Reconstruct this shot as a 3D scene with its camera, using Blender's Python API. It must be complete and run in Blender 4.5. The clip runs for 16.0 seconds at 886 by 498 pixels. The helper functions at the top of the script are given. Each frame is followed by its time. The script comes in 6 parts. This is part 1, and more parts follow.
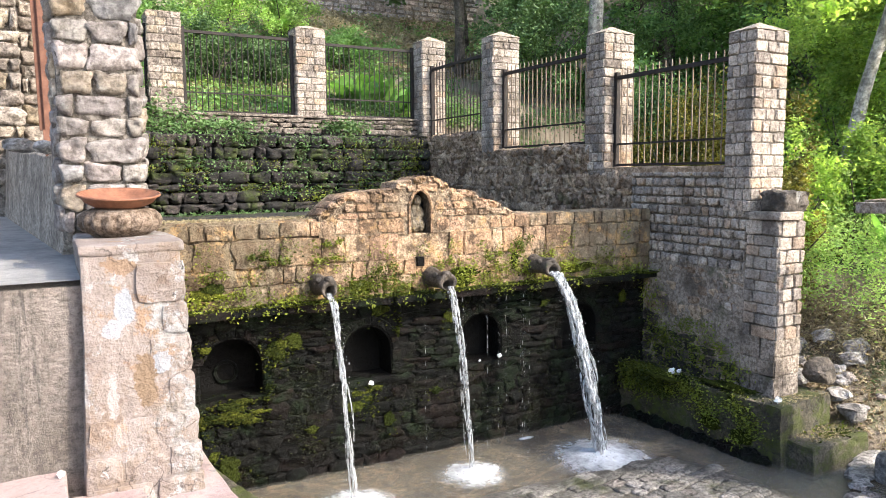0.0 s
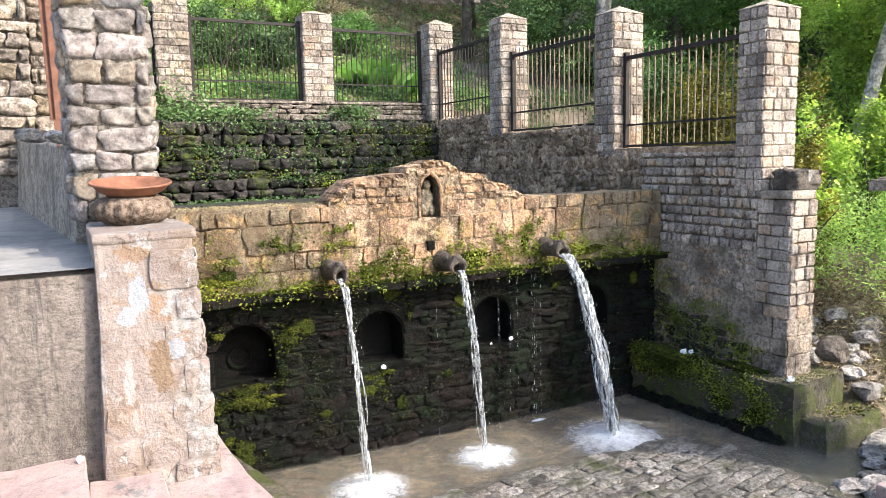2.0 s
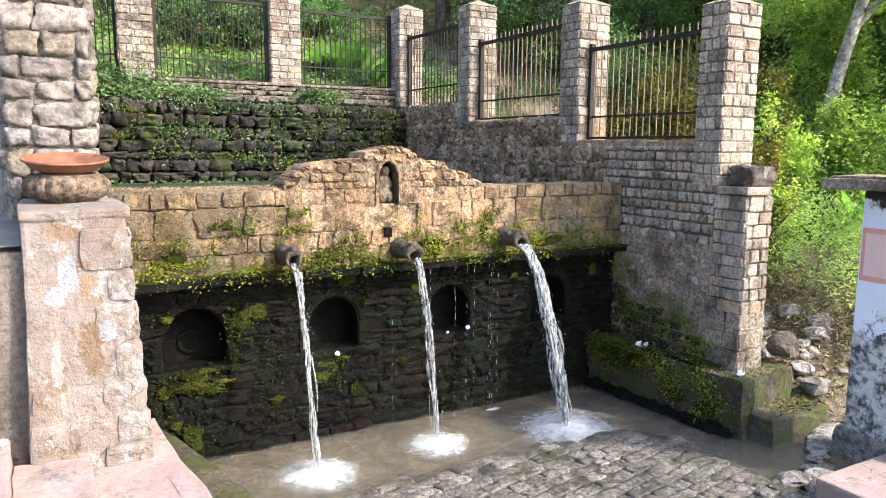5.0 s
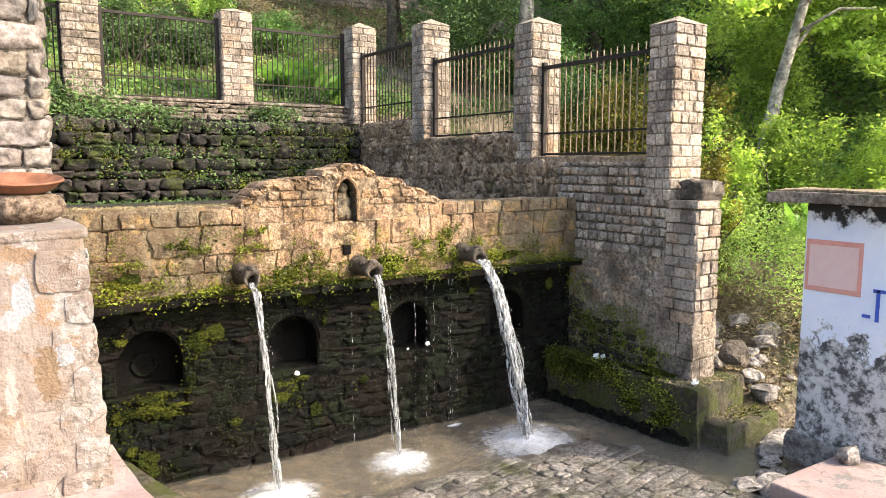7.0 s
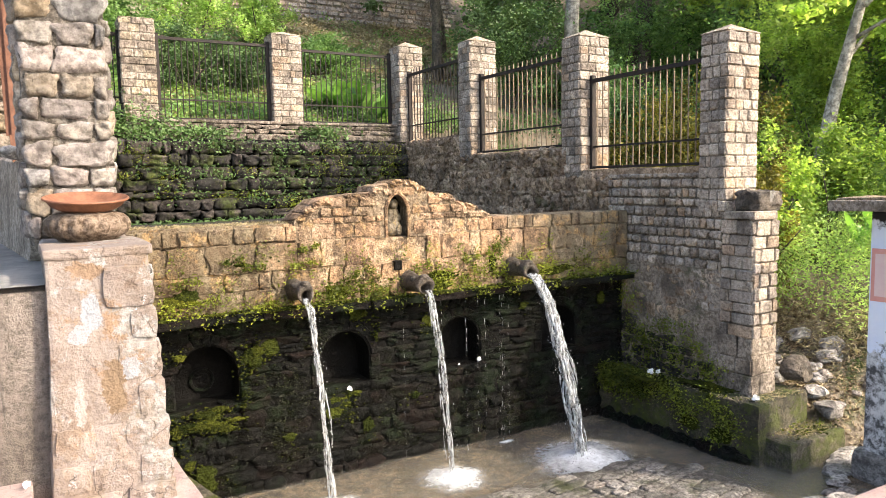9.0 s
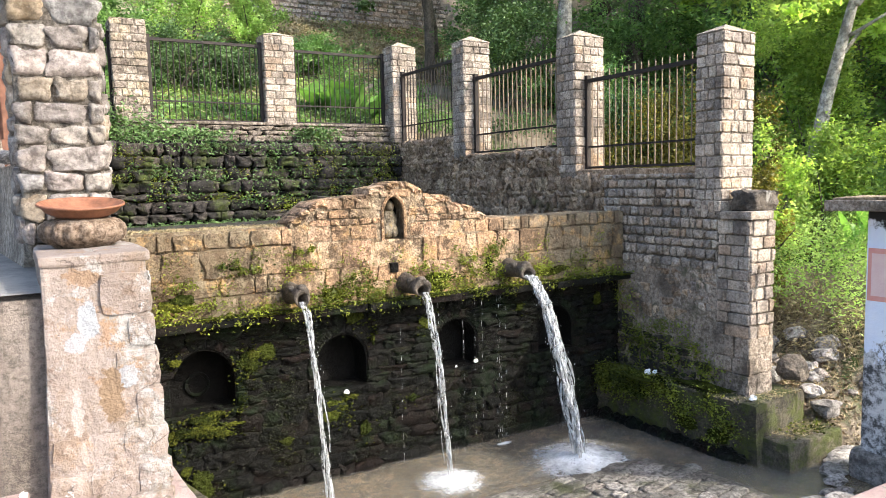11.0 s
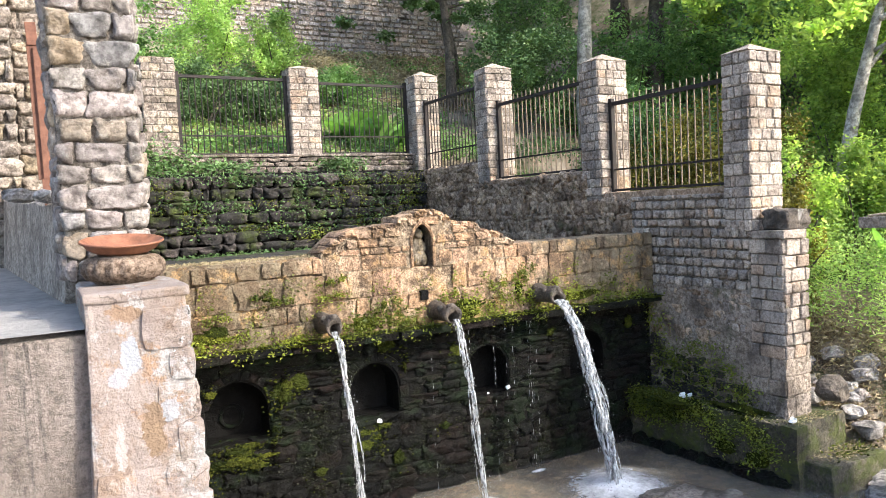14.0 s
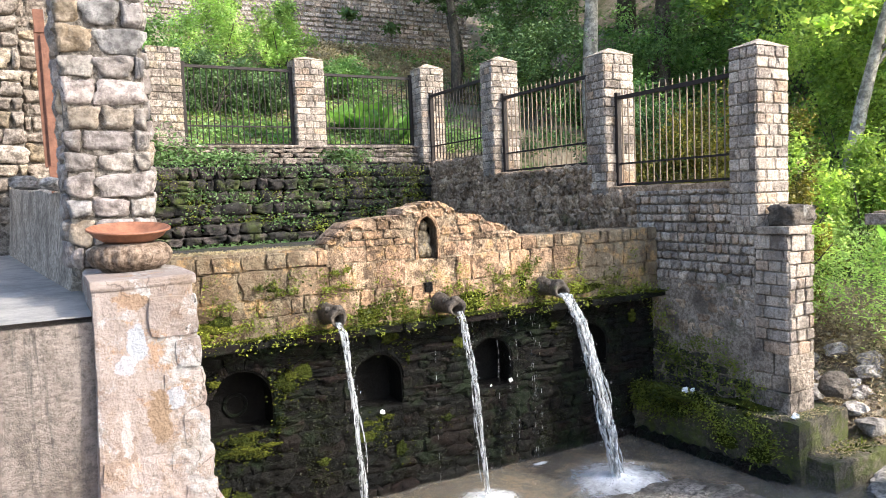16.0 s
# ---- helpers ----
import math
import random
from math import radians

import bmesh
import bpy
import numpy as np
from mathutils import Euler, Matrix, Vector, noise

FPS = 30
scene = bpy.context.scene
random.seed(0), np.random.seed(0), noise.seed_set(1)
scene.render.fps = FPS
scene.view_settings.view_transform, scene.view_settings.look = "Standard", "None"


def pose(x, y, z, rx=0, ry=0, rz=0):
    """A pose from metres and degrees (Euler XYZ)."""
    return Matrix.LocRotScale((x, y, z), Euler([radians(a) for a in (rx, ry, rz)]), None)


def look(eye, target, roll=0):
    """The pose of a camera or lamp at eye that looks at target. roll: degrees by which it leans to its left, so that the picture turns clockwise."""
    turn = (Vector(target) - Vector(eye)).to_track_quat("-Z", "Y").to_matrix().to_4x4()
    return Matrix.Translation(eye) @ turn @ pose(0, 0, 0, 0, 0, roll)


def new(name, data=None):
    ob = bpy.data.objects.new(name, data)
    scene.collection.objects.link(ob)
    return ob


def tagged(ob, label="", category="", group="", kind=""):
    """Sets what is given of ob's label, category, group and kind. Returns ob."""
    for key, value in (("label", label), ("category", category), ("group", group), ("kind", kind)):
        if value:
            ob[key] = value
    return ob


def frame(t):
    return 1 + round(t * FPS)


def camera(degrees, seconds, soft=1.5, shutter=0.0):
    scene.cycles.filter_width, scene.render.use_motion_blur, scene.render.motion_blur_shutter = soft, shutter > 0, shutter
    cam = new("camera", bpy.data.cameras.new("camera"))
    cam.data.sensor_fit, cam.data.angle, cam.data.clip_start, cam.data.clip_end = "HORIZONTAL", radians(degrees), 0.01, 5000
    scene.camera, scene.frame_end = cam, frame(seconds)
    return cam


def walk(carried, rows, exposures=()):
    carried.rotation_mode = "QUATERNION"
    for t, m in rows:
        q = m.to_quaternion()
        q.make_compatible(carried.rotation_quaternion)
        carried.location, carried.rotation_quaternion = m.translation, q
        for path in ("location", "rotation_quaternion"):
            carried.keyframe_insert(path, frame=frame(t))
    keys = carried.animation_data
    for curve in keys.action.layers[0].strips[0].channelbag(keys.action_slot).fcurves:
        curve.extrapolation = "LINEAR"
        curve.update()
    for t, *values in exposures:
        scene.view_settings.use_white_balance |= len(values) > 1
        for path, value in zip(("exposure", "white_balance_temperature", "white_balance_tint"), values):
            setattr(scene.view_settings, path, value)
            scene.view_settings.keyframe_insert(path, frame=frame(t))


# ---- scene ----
cam = camera(63.3, 16.0, soft=0.4)
PATH = [
    (0, (-2.832, -5.476, 2.476), (-1.889, -3.724, 2.267), -0.4),
    (0.5, (-2.838, -5.476, 2.479), (-1.903, -3.721, 2.263), -0.7),
    (1, (-2.835, -5.481, 2.479), (-1.91, -3.721, 2.261), -1.0),
    (1.5, (-2.834, -5.484, 2.473), (-1.915, -3.723, 2.247), -1.3),
    (2, (-2.837, -5.481, 2.471), (-1.922, -3.721, 2.22), -1.3),
    (2.5, (-2.825, -5.461, 2.462), (-1.916, -3.702, 2.181), -1.1),
    (3, (-2.783, -5.453, 2.448), (-1.891, -3.689, 2.142), -0.7),
    (3.5, (-2.759, -5.468, 2.457), (-1.883, -3.696, 2.151), -0.3),
    (4, (-2.739, -5.49, 2.455), (-1.853, -3.722, 2.158), 0.1),
    (4.5, (-2.707, -5.517, 2.459), (-1.791, -3.763, 2.169), 0.3),
    (5, (-2.694, -5.516, 2.463), (-1.718, -3.795, 2.178), 0.4),
    (5.2, (-2.692, -5.52, 2.469), (-1.691, -3.812, 2.184), 0.5),
    (7.3, (-2.756, -5.503, 2.461), (-1.663, -3.843, 2.233), -0.1),
    (7.5, (-2.75, -5.516, 2.459), (-1.671, -3.846, 2.238), -0.4),
    (8, (-2.758, -5.509, 2.456), (-1.721, -3.811, 2.251), -0.8),
    (8.5, (-2.765, -5.506, 2.458), (-1.765, -3.786, 2.26), -1.0),
    (8.7, (-2.787, -5.489, 2.44), (-1.799, -3.761, 2.249), -1.0),
    (10.8, (-2.797, -5.452, 2.458), (-1.805, -3.726, 2.27), -1.2),
    (11, (-2.809, -5.432, 2.461), (-1.802, -3.715, 2.269), -1.3),
    (11.5, (-2.83, -5.418, 2.467), (-1.801, -3.714, 2.275), -1.6),
    (12, (-2.845, -5.393, 2.466), (-1.816, -3.688, 2.279), -1.9),
    (12.5, (-2.853, -5.397, 2.472), (-1.848, -3.676, 2.3), -2.4),
    (13, (-2.854, -5.409, 2.474), (-1.877, -3.67, 2.323), -2.7),
    (13.5, (-2.86, -5.419, 2.478), (-1.899, -3.67, 2.346), -2.8),
    (14, (-2.858, -5.418, 2.478), (-1.902, -3.665, 2.358), -2.8),
    (14.5, (-2.86, -5.416, 2.472), (-1.9, -3.666, 2.358), -2.8),
    (15, (-2.862, -5.416, 2.472), (-1.9, -3.667, 2.352), -2.7),
    (15.5, (-2.862, -5.415, 2.472), (-1.905, -3.664, 2.343), -2.5),
    (16, (-2.873, -5.412, 2.469), (-1.925, -3.656, 2.331), -2.2),
]
walk(cam, [(t, look(eye, target, roll)) for t, eye, target, roll in PATH],
     exposures=[(0, 2.11, 6150, 9), (5.2, 2.11, 6200, 9), (7.4, 2.11, 7000, 10), (8.7, 2.11, 6950, 10), (11, 2.11, 6300, 8), (12.5, 2.11, 6500, 9), (14, 2.11, 6100, 9), (16, 2.11, 6100, 9)])

# ---- light ----
world = bpy.data.worlds.new("sky")
scene.world = world
world.use_nodes = True
wn = world.node_tree
sky = wn.nodes.new("ShaderNodeTexSky")
sky.sky_type = 'NISHITA'
sky.sun_disc = False
SUN_EL, SUN_AZ = 38.0, 41.0          # height, and turn to the east of the way the fountain faces
sky.sun_elevation = radians(SUN_EL)
sky.sun_rotation = radians(180.0 - SUN_AZ)
sky.dust_density = 3.0
wn.nodes["Background"].inputs[1].default_value = 0.15
wn.links.new(sky.outputs[0], wn.nodes["Background"].inputs[0])
sun = new("sun", bpy.data.lights.new("sun", 'SUN'))
sun.data.energy, sun.data.angle, sun.data.color = 1.8, radians(1.2), (1.0, 0.90, 0.77)
sdir = Vector((math.sin(radians(SUN_AZ)) * math.cos(radians(SUN_EL)), -math.cos(radians(SUN_AZ)) * math.cos(radians(SUN_EL)), math.sin(radians(SUN_EL))))
sun.matrix_world = look(sdir * 40, (0, 0, 0))


# ---- materials ----
class Nodes:
    """A small builder for one material's nodes."""

    def __init__(self, name):
        self.mat = bpy.data.materials.new(name)
        self.mat.use_nodes = True
        self.t = self.mat.node_tree
        self.b = self.t.nodes["Principled BSDF"]
        self.pos = self.t.nodes.new("ShaderNodeNewGeometry").outputs["Position"]

    def link(self, a, b):
        self.t.links.new(a, b)

    def noise(self, scale, detail=4.0, rough=0.6, stretch=None, lift=0.0):
        n = self.t.nodes.new("ShaderNodeTexNoise")
        n.inputs["Scale"].default_value, n.inputs["Detail"].default_value, n.inputs["Roughness"].default_value = scale, detail, rough
        src = self.pos
        if stretch or lift:
            m = self.t.nodes.new("ShaderNodeMapping")
            m.inputs["Scale"].default_value = stretch or (1, 1, 1)
            m.inputs["Location"].default_value = (lift, lift * 0.7, lift * 1.3)
            self.link(src, m.inputs[0])
            src = m.outputs[0]
        self.link(src, n.inputs["Vector"])
        return n.outputs["Fac"]

    def ramp(self, src, stops):
        r = self.t.nodes.new("ShaderNodeValToRGB")
        els = r.color_ramp.elements
        while len(els) < len(stops):
            els.new(0.5)
        for e, (p, c) in zip(els, stops):
            e.position = p
            e.color = (*c, 1) if len(c) == 3 else c
        self.link(src, r.inputs[0])
        return r.outputs[0]

    def mask(self, src, lo, hi):
        return self.ramp(src, [(lo, (0, 0, 0)), (hi, (1, 1, 1))])

    def mix(self, fac, a, b, mode='MIX'):
        m = self.t.nodes.new("ShaderNodeMix")
        m.data_type, m.blend_type = 'RGBA', mode
        for sock, v in ((m.inputs[0], fac), (m.inputs[6], a), (m.inputs[7], b)):
            if isinstance(v, (int, float)):
                sock.default_value = v
            elif isinstance(v, tuple):
                sock.default_value = (*v, 1)
            else:
                self.link(v, sock)
        return m.outputs[2]

    def math(self, op, a, b):
        m = self.t.nodes.new("ShaderNodeMath")
        m.operation = op
        for sock, v in zip(m.inputs, (a, b)):
            if isinstance(v, (int, float)):
                sock.default_value = v
            else:
                self.link(v, sock)
        return m.outputs[0]

    def cracks(self, scale, width, lift=0.0, warp=0.12):
        """1 on thin wandering lines between irregular cells, 0 elsewhere."""
        w = self.t.nodes.new("ShaderNodeTexNoise")
        w.inputs["Scale"].default_value, w.inputs["Detail"].default_value = scale * 1.7, 6
        self.link(self.pos, w.inputs["Vector"])
        m = self.t.nodes.new("ShaderNodeVectorMath")
        m.operation = 'MULTIPLY_ADD'
        self.link(w.outputs["Color"], m.inputs[0])
        m.inputs[1].default_value = (warp, warp, warp)
        self.link(self.pos, m.inputs[2])
        v = self.t.nodes.new("ShaderNodeTexVoronoi")
        v.feature = 'DISTANCE_TO_EDGE'
        v.inputs["Scale"].default_value = scale
        self.link(m.outputs[0], v.inputs["Vector"])
        line = self.ramp(v.outputs["Distance"], [(0.0, (1, 1, 1)), (width, (0, 0, 0))])
        return self.math('MULTIPLY', line, self.mask(self.noise(scale * 0.6, 3, lift=lift + 2.0), 0.44, 0.56))

    def random(self, islands=False):
        if islands:
            return self.t.nodes.new("ShaderNodeNewGeometry").outputs["Random Per Island"]
        return self.t.nodes.new("ShaderNodeObjectInfo").outputs["Random"]

    def done(self, colour, rough=0.85, bump=None, strength=0.5, dist=0.02, spec=0.4, metal=0.0):
        for key, v in (("Base Color", colour), ("Roughness", rough), ("Metallic", metal), ("Specular IOR Level", spec)):
            if isinstance(v, tuple):
                self.b.inputs[key].default_value = (*v, 1)
            elif isinstance(v, (int, float)):
                self.b.inputs[key].default_value = v
            else:
                self.link(v, self.b.inputs[key])
        if bump is not None:
            n = self.t.nodes.new("ShaderNodeBump")
            n.inputs["Strength"].default_value, n.inputs["Distance"].default_value = strength, dist
            self.link(bump, n.inputs["Height"])
            self.link(n.outputs[0], self.b.inputs["Normal"])
        return self.mat


def stone_mat(name, cols, moss=0.0, moss_col=(0.10, 0.13, 0.02), grime=0.3, rough=0.85, grain=28.0, strength=0.6, islands=False, moss_scale=2.3, spec=0.35, lichen=0.0, pits=0.62):
    """Stone whose pieces differ: tints by piece, grain, grime in patches, moss in patches."""
    n = Nodes(name)
    base = n.ramp(n.random(islands), [(i / max(1, len(cols) - 1), c) for i, c in enumerate(cols)])
    patch, fine = n.noise(3.1, 5), n.noise(grain, 6, 0.7)
    base = n.mix(n.mask(fine, 0.40, 0.56), n.mix(pits, base, tuple(0.12 * v for v in cols[0])), n.mix(0.14, base, (0.8, 0.76, 0.7)) if max(cols[-1]) > 0.2 else base)
    base = n.mix(n.mask(n.noise(grain * 2.7, 4, 0.7, lift=1.7), 0.40, 0.52), n.mix(pits * 0.8, base, tuple(0.2 * v for v in cols[0])), base)
    base = n.mix(n.math('MULTIPLY', n.mask(patch, 0.46, 0.66), grime * 1.6), base, tuple(0.22 * v for v in cols[0]))
    if lichen:
        base = n.mix(n.math('MULTIPLY', n.mask(n.noise(9, 6, 0.7, lift=7), 0.56, 0.66), lichen), base, (0.62, 0.60, 0.55))
    if moss:
        hi = 0.78 - 0.42 * moss
        m = n.mask(n.noise(moss_scale, 8, 0.72, lift=3.3), hi - 0.05, hi + 0.06)
        green = n.mix(n.noise(14, 3), tuple(c * 0.45 for c in moss_col), tuple(c * 1.9 for c in moss_col))
        base = n.mix(m, base, green)
    return n.done(base, rough, n.math('ADD', n.noise(grain * 0.6, 9, 0.78), n.math('MULTIPLY', n.noise(9, 3), 0.8)), min(1.0, strength * 1.5), 0.035, spec)


def plain_mat(name, a, b, scale=6.0, rough=0.7, strength=0.3, metal=0.0, spec=0.4, grain=60.0):
    n = Nodes(name)
    col = n.mix(n.mask(n.noise(scale, 6, 0.65), 0.3, 0.7), a, b)
    return n.done(col, rough, n.noise(grain, 5), strength, 0.01, spec, metal)


def leaf_mat(name, cols, trans=0.35, rough=0.5):
    n = Nodes(name)
    col = n.ramp(n.random(True), [(i / (len(cols) - 1), c) for i, c in enumerate(cols)])
    # Noise patches put shaded pockets and sunlit clumps into the leaf colour.
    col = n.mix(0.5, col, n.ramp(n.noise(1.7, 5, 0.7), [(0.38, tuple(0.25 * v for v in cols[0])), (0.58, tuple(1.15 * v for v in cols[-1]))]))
    # Broad patches darken the colour further, as depth shade between clumps.
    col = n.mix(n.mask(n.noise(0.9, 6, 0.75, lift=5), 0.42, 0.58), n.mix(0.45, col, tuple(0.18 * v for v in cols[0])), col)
    n.done(col, rough, spec=0.3)
    tr = n.t.nodes.new("ShaderNodeBsdfTranslucent")
    n.link(n.mix(0.75, col, (1.35, 1.5, 0.72), 'MULTIPLY'), tr.inputs[0])
    mx = n.t.nodes.new("ShaderNodeMixShader")
    mx.inputs[0].default_value = trans
    n.link(n.b.outputs[0], mx.inputs[1])
    n.link(tr.outputs[0], mx.inputs[2])
    n.link(mx.outputs[0], n.t.nodes["Material Output"].inputs[0])
    return n.mat


M_DRESSED = stone_mat("dressed stone", [(0.21, 0.165, 0.13), (0.48, 0.385, 0.30), (0.64, 0.53, 0.42), (0.28, 0.225, 0.185), (0.66, 0.54, 0.42), (0.36, 0.30, 0.25), (0.56, 0.38, 0.24)], grime=0.4, grain=34, pits=0.45)
M_MORTAR = stone_mat("dark mortar", [(0.23, 0.18, 0.135), (0.28, 0.225, 0.17)], grime=0.4, grain=60)
M_RUBBLE = stone_mat("grey rubble", [(0.25, 0.155, 0.085), (0.46, 0.305, 0.18), (0.64, 0.46, 0.29), (0.30, 0.19, 0.11), (0.40, 0.275, 0.17)], moss=0.34, moss_col=(0.06, 0.062, 0.018), pits=0.55, grime=0.4, grain=24, strength=0.9)
M_MOSSY = stone_mat("dark mossy stone", [(0.02, 0.018, 0.016), (0.05, 0.044, 0.039), (0.13, 0.105, 0.095), (0.06, 0.052, 0.046)], moss=0.48, moss_col=(0.045, 0.058, 0.012), grime=0.6, grain=24, strength=0.9)
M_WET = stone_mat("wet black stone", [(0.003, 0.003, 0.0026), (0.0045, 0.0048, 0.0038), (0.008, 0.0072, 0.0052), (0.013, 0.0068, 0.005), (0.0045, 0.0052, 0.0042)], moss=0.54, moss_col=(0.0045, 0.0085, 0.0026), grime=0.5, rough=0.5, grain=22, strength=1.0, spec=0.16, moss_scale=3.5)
M_PLATFORM = stone_mat("mossy wet concrete", [(0.08, 0.07, 0.047), (0.17, 0.145, 0.105)], moss=0.66, moss_col=(0.05, 0.058, 0.012), grime=0.6, grain=26, strength=1.0, moss_scale=4.5)
M_MOSS = stone_mat("moss cushion", [(0.025, 0.036, 0.006), (0.07, 0.085, 0.012), (0.13, 0.14, 0.018)], islands=True, grime=0.25, grain=60, strength=1.0, rough=0.95, spec=0.1)
M_STUCCO = stone_mat("pale rough stucco", [(0.46, 0.385, 0.31), (0.56, 0.47, 0.38)], grime=0.45, grain=26, strength=1.0)
M_RENDER = stone_mat("stained coarse render", [(0.34, 0.265, 0.195), (0.42, 0.33, 0.25)], pits=0.55, moss=0.42, moss_col=(0.05, 0.058, 0.02), grime=0.55, grain=30, strength=1.0, moss_scale=1.6)
M_OLD = stone_mat("old brown stone", [(0.13, 0.10, 0.075), (0.24, 0.185, 0.14), (0.32, 0.255, 0.20)], moss=0.42, moss_col=(0.05, 0.055, 0.015), grime=0.45, grain=22, strength=0.9)
M_BROWN = stone_mat("brown rubble", [(0.22, 0.17, 0.13), (0.36, 0.29, 0.23), (0.46, 0.38, 0.30), (0.52, 0.40, 0.24)], grime=0.4, grain=18, strength=0.9)
# Near-black: wet joints, plus recess shade put into the colour.
M_WETSHADE = stone_mat("wet black mortar with recess shade", [(0.007, 0.0065, 0.0055), (0.009, 0.008, 0.007)], moss=0.25, moss_col=(0.03, 0.04, 0.01), grime=0.5, rough=0.7, spec=0.12)
M_PALE = stone_mat("pale rough stone", [(0.18, 0.145, 0.12), (0.32, 0.28, 0.25), (0.34, 0.245, 0.14), (0.20, 0.197, 0.20), (0.34, 0.28, 0.255), (0.24, 0.205, 0.185), (0.32, 0.26, 0.235)], grime=0.35, grain=13, strength=0.9, lichen=0.3, pits=0.45)
M_PALEMORTAR = stone_mat("pale mortar", [(0.17, 0.14, 0.11), (0.24, 0.20, 0.16)], grime=0.45, grain=26, strength=0.9)
M_CAP = stone_mat("pale cap mortar", [(0.40, 0.32, 0.23), (0.50, 0.40, 0.29)], grime=0.25, grain=30)
M_SPOUTDARK = stone_mat("old blackened stone", [(0.10, 0.08, 0.062), (0.17, 0.14, 0.11)], grime=0.6, grain=16, strength=0.9, lichen=0.35)
M_IRON = plain_mat("rusty iron", (0.010, 0.009, 0.008), (0.026, 0.016, 0.013), 14, 0.7, 0.3, 0.1)
M_IRONLIGHT = plain_mat("weathered iron", (0.16, 0.115, 0.08), (0.24, 0.18, 0.12), 14, 0.55, 0.3, 0.2)
M_COPPER = plain_mat("red clay", (0.085, 0.032, 0.016), (0.25, 0.105, 0.055), 14, 0.6, 0.25)
M_WOOD = plain_mat("red brown wood", (0.12, 0.048, 0.028), (0.22, 0.10, 0.06), 20, 0.7, 0.5)
M_WHITE = plain_mat("white scrap", (0.75, 0.74, 0.72), (0.82, 0.82, 0.8), 9, 0.7)
M_LITTER = stone_mat("dry leaf", [(0.22, 0.14, 0.07), (0.42, 0.29, 0.14), (0.30, 0.22, 0.13), (0.5, 0.40, 0.24)], islands=True, grime=0.1)

n = Nodes("old golden wall stone")
base = n.ramp(n.random(), [(0.0, (0.42, 0.255, 0.15)), (0.25, (0.60, 0.36, 0.20)), (0.5, (0.53, 0.34, 0.215)), (0.75, (0.68, 0.49, 0.32)), (0.9, (0.62, 0.365, 0.23)), (1.0, (0.38, 0.295, 0.20))])
sep = n.t.nodes.new("ShaderNodeSeparateXYZ")
n.link(n.pos, sep.inputs[0])
base = n.mix(n.mask(n.noise(26, 7, 0.7), 0.36, 0.62), n.mix(0.55, base, (0.05, 0.036, 0.024)), n.mix(0.1, base, (0.8, 0.7, 0.5)))
# old grey weathering towards both ends of the wall, as it was left by the damp
away = n.math('MULTIPLY', n.math('ABSOLUTE', n.math('SUBTRACT', sep.outputs[0], 0.05), 0), 0.34)
old = n.mask(n.math('ADD', n.noise(2.4, 7, 0.7), n.math('SUBTRACT', away, 0.34)), 0.48, 0.58)
base = n.mix(n.math('MULTIPLY', old, 0.8), base, n.mix(n.noise(11, 4), (0.045, 0.044, 0.024), (0.26, 0.225, 0.15)))
damp = n.math('MULTIPLY', n.math('SUBTRACT', 2.0, sep.outputs[2]), 0.42)
mossy = n.mask(n.math('ADD', n.noise(4.5, 8, 0.74, lift=2.0), n.math('SUBTRACT', damp, 0.13)), 0.57, 0.63)
base = n.mix(mossy, base, n.mix(n.noise(20, 3), (0.04, 0.042, 0.010), (0.20, 0.175, 0.035)))
chip = n.mask(n.noise(5.5, 9, 0.78, lift=11), 0.515, 0.585)
base = n.mix(n.math('MULTIPLY', chip, 0.85), base, (0.06, 0.04, 0.026))
pale = n.mask(n.noise(8.0, 7, 0.72, lift=17), 0.58, 0.68)
base = n.mix(n.math('MULTIPLY', pale, 0.6), base, (0.58, 0.46, 0.33))
base = n.mix(n.math('MULTIPLY', n.mask(n.noise(5.0, 8, 0.75, (1, 1, 0.3), 33), 0.48, 0.56), 0.65), base, (0.12, 0.078, 0.045))
base = n.mix(n.math('MULTIPLY', n.mask(n.noise(4.0, 8, 0.75, lift=41), 0.54, 0.62), 0.6), base, (0.55, 0.34, 0.14))
base = n.mix(n.mask(n.noise(60, 5, 0.8, lift=21), 0.42, 0.50), n.mix(0.45, base, (0.06, 0.04, 0.025)), base)
base = n.mix(n.math('MULTIPLY', n.cracks(6.5, 0.022, 3.0), 0.75), base, (0.045, 0.03, 0.02))
M_GOLD = n.done(base, 0.88, n.math('ADD', n.noise(22, 8, 0.75), n.math('MULTIPLY', n.noise(5.5, 9, 0.78, lift=11), -1.4)), 1.0, 0.035, 0.3)

PEELED = ((-2.60, 1.93, 0.045, 0.10, (0.27, 0.28, 0.295)), (-2.655, 1.83, 0.06, 0.06, (0.29, 0.285, 0.29)), (-2.53, 1.60, 0.07, 0.16, (0.18, 0.125, 0.08)), (-2.46, 1.68, 0.06, 0.09, (0.28, 0.285, 0.295)), (-2.66, 1.55, 0.035, 0.14, (0.29, 0.26, 0.24)), (-2.62, 2.10, 0.10, 0.05, (0.22, 0.15, 0.10)))
n = Nodes("weathered pink plaster")
base = n.mix(n.mask(n.noise(2.6, 7, 0.7), 0.38, 0.60), (0.27, 0.228, 0.204), (0.19, 0.152, 0.13))
base = n.mix(n.mask(n.noise(30, 7, 0.75), 0.36, 0.58), n.mix(0.3, base, (0.10, 0.075, 0.06)), base)
base = n.mix(n.mask(n.noise(3.6, 9, 0.74, lift=4), 0.56, 0.61), base, (0.22, 0.145, 0.095))
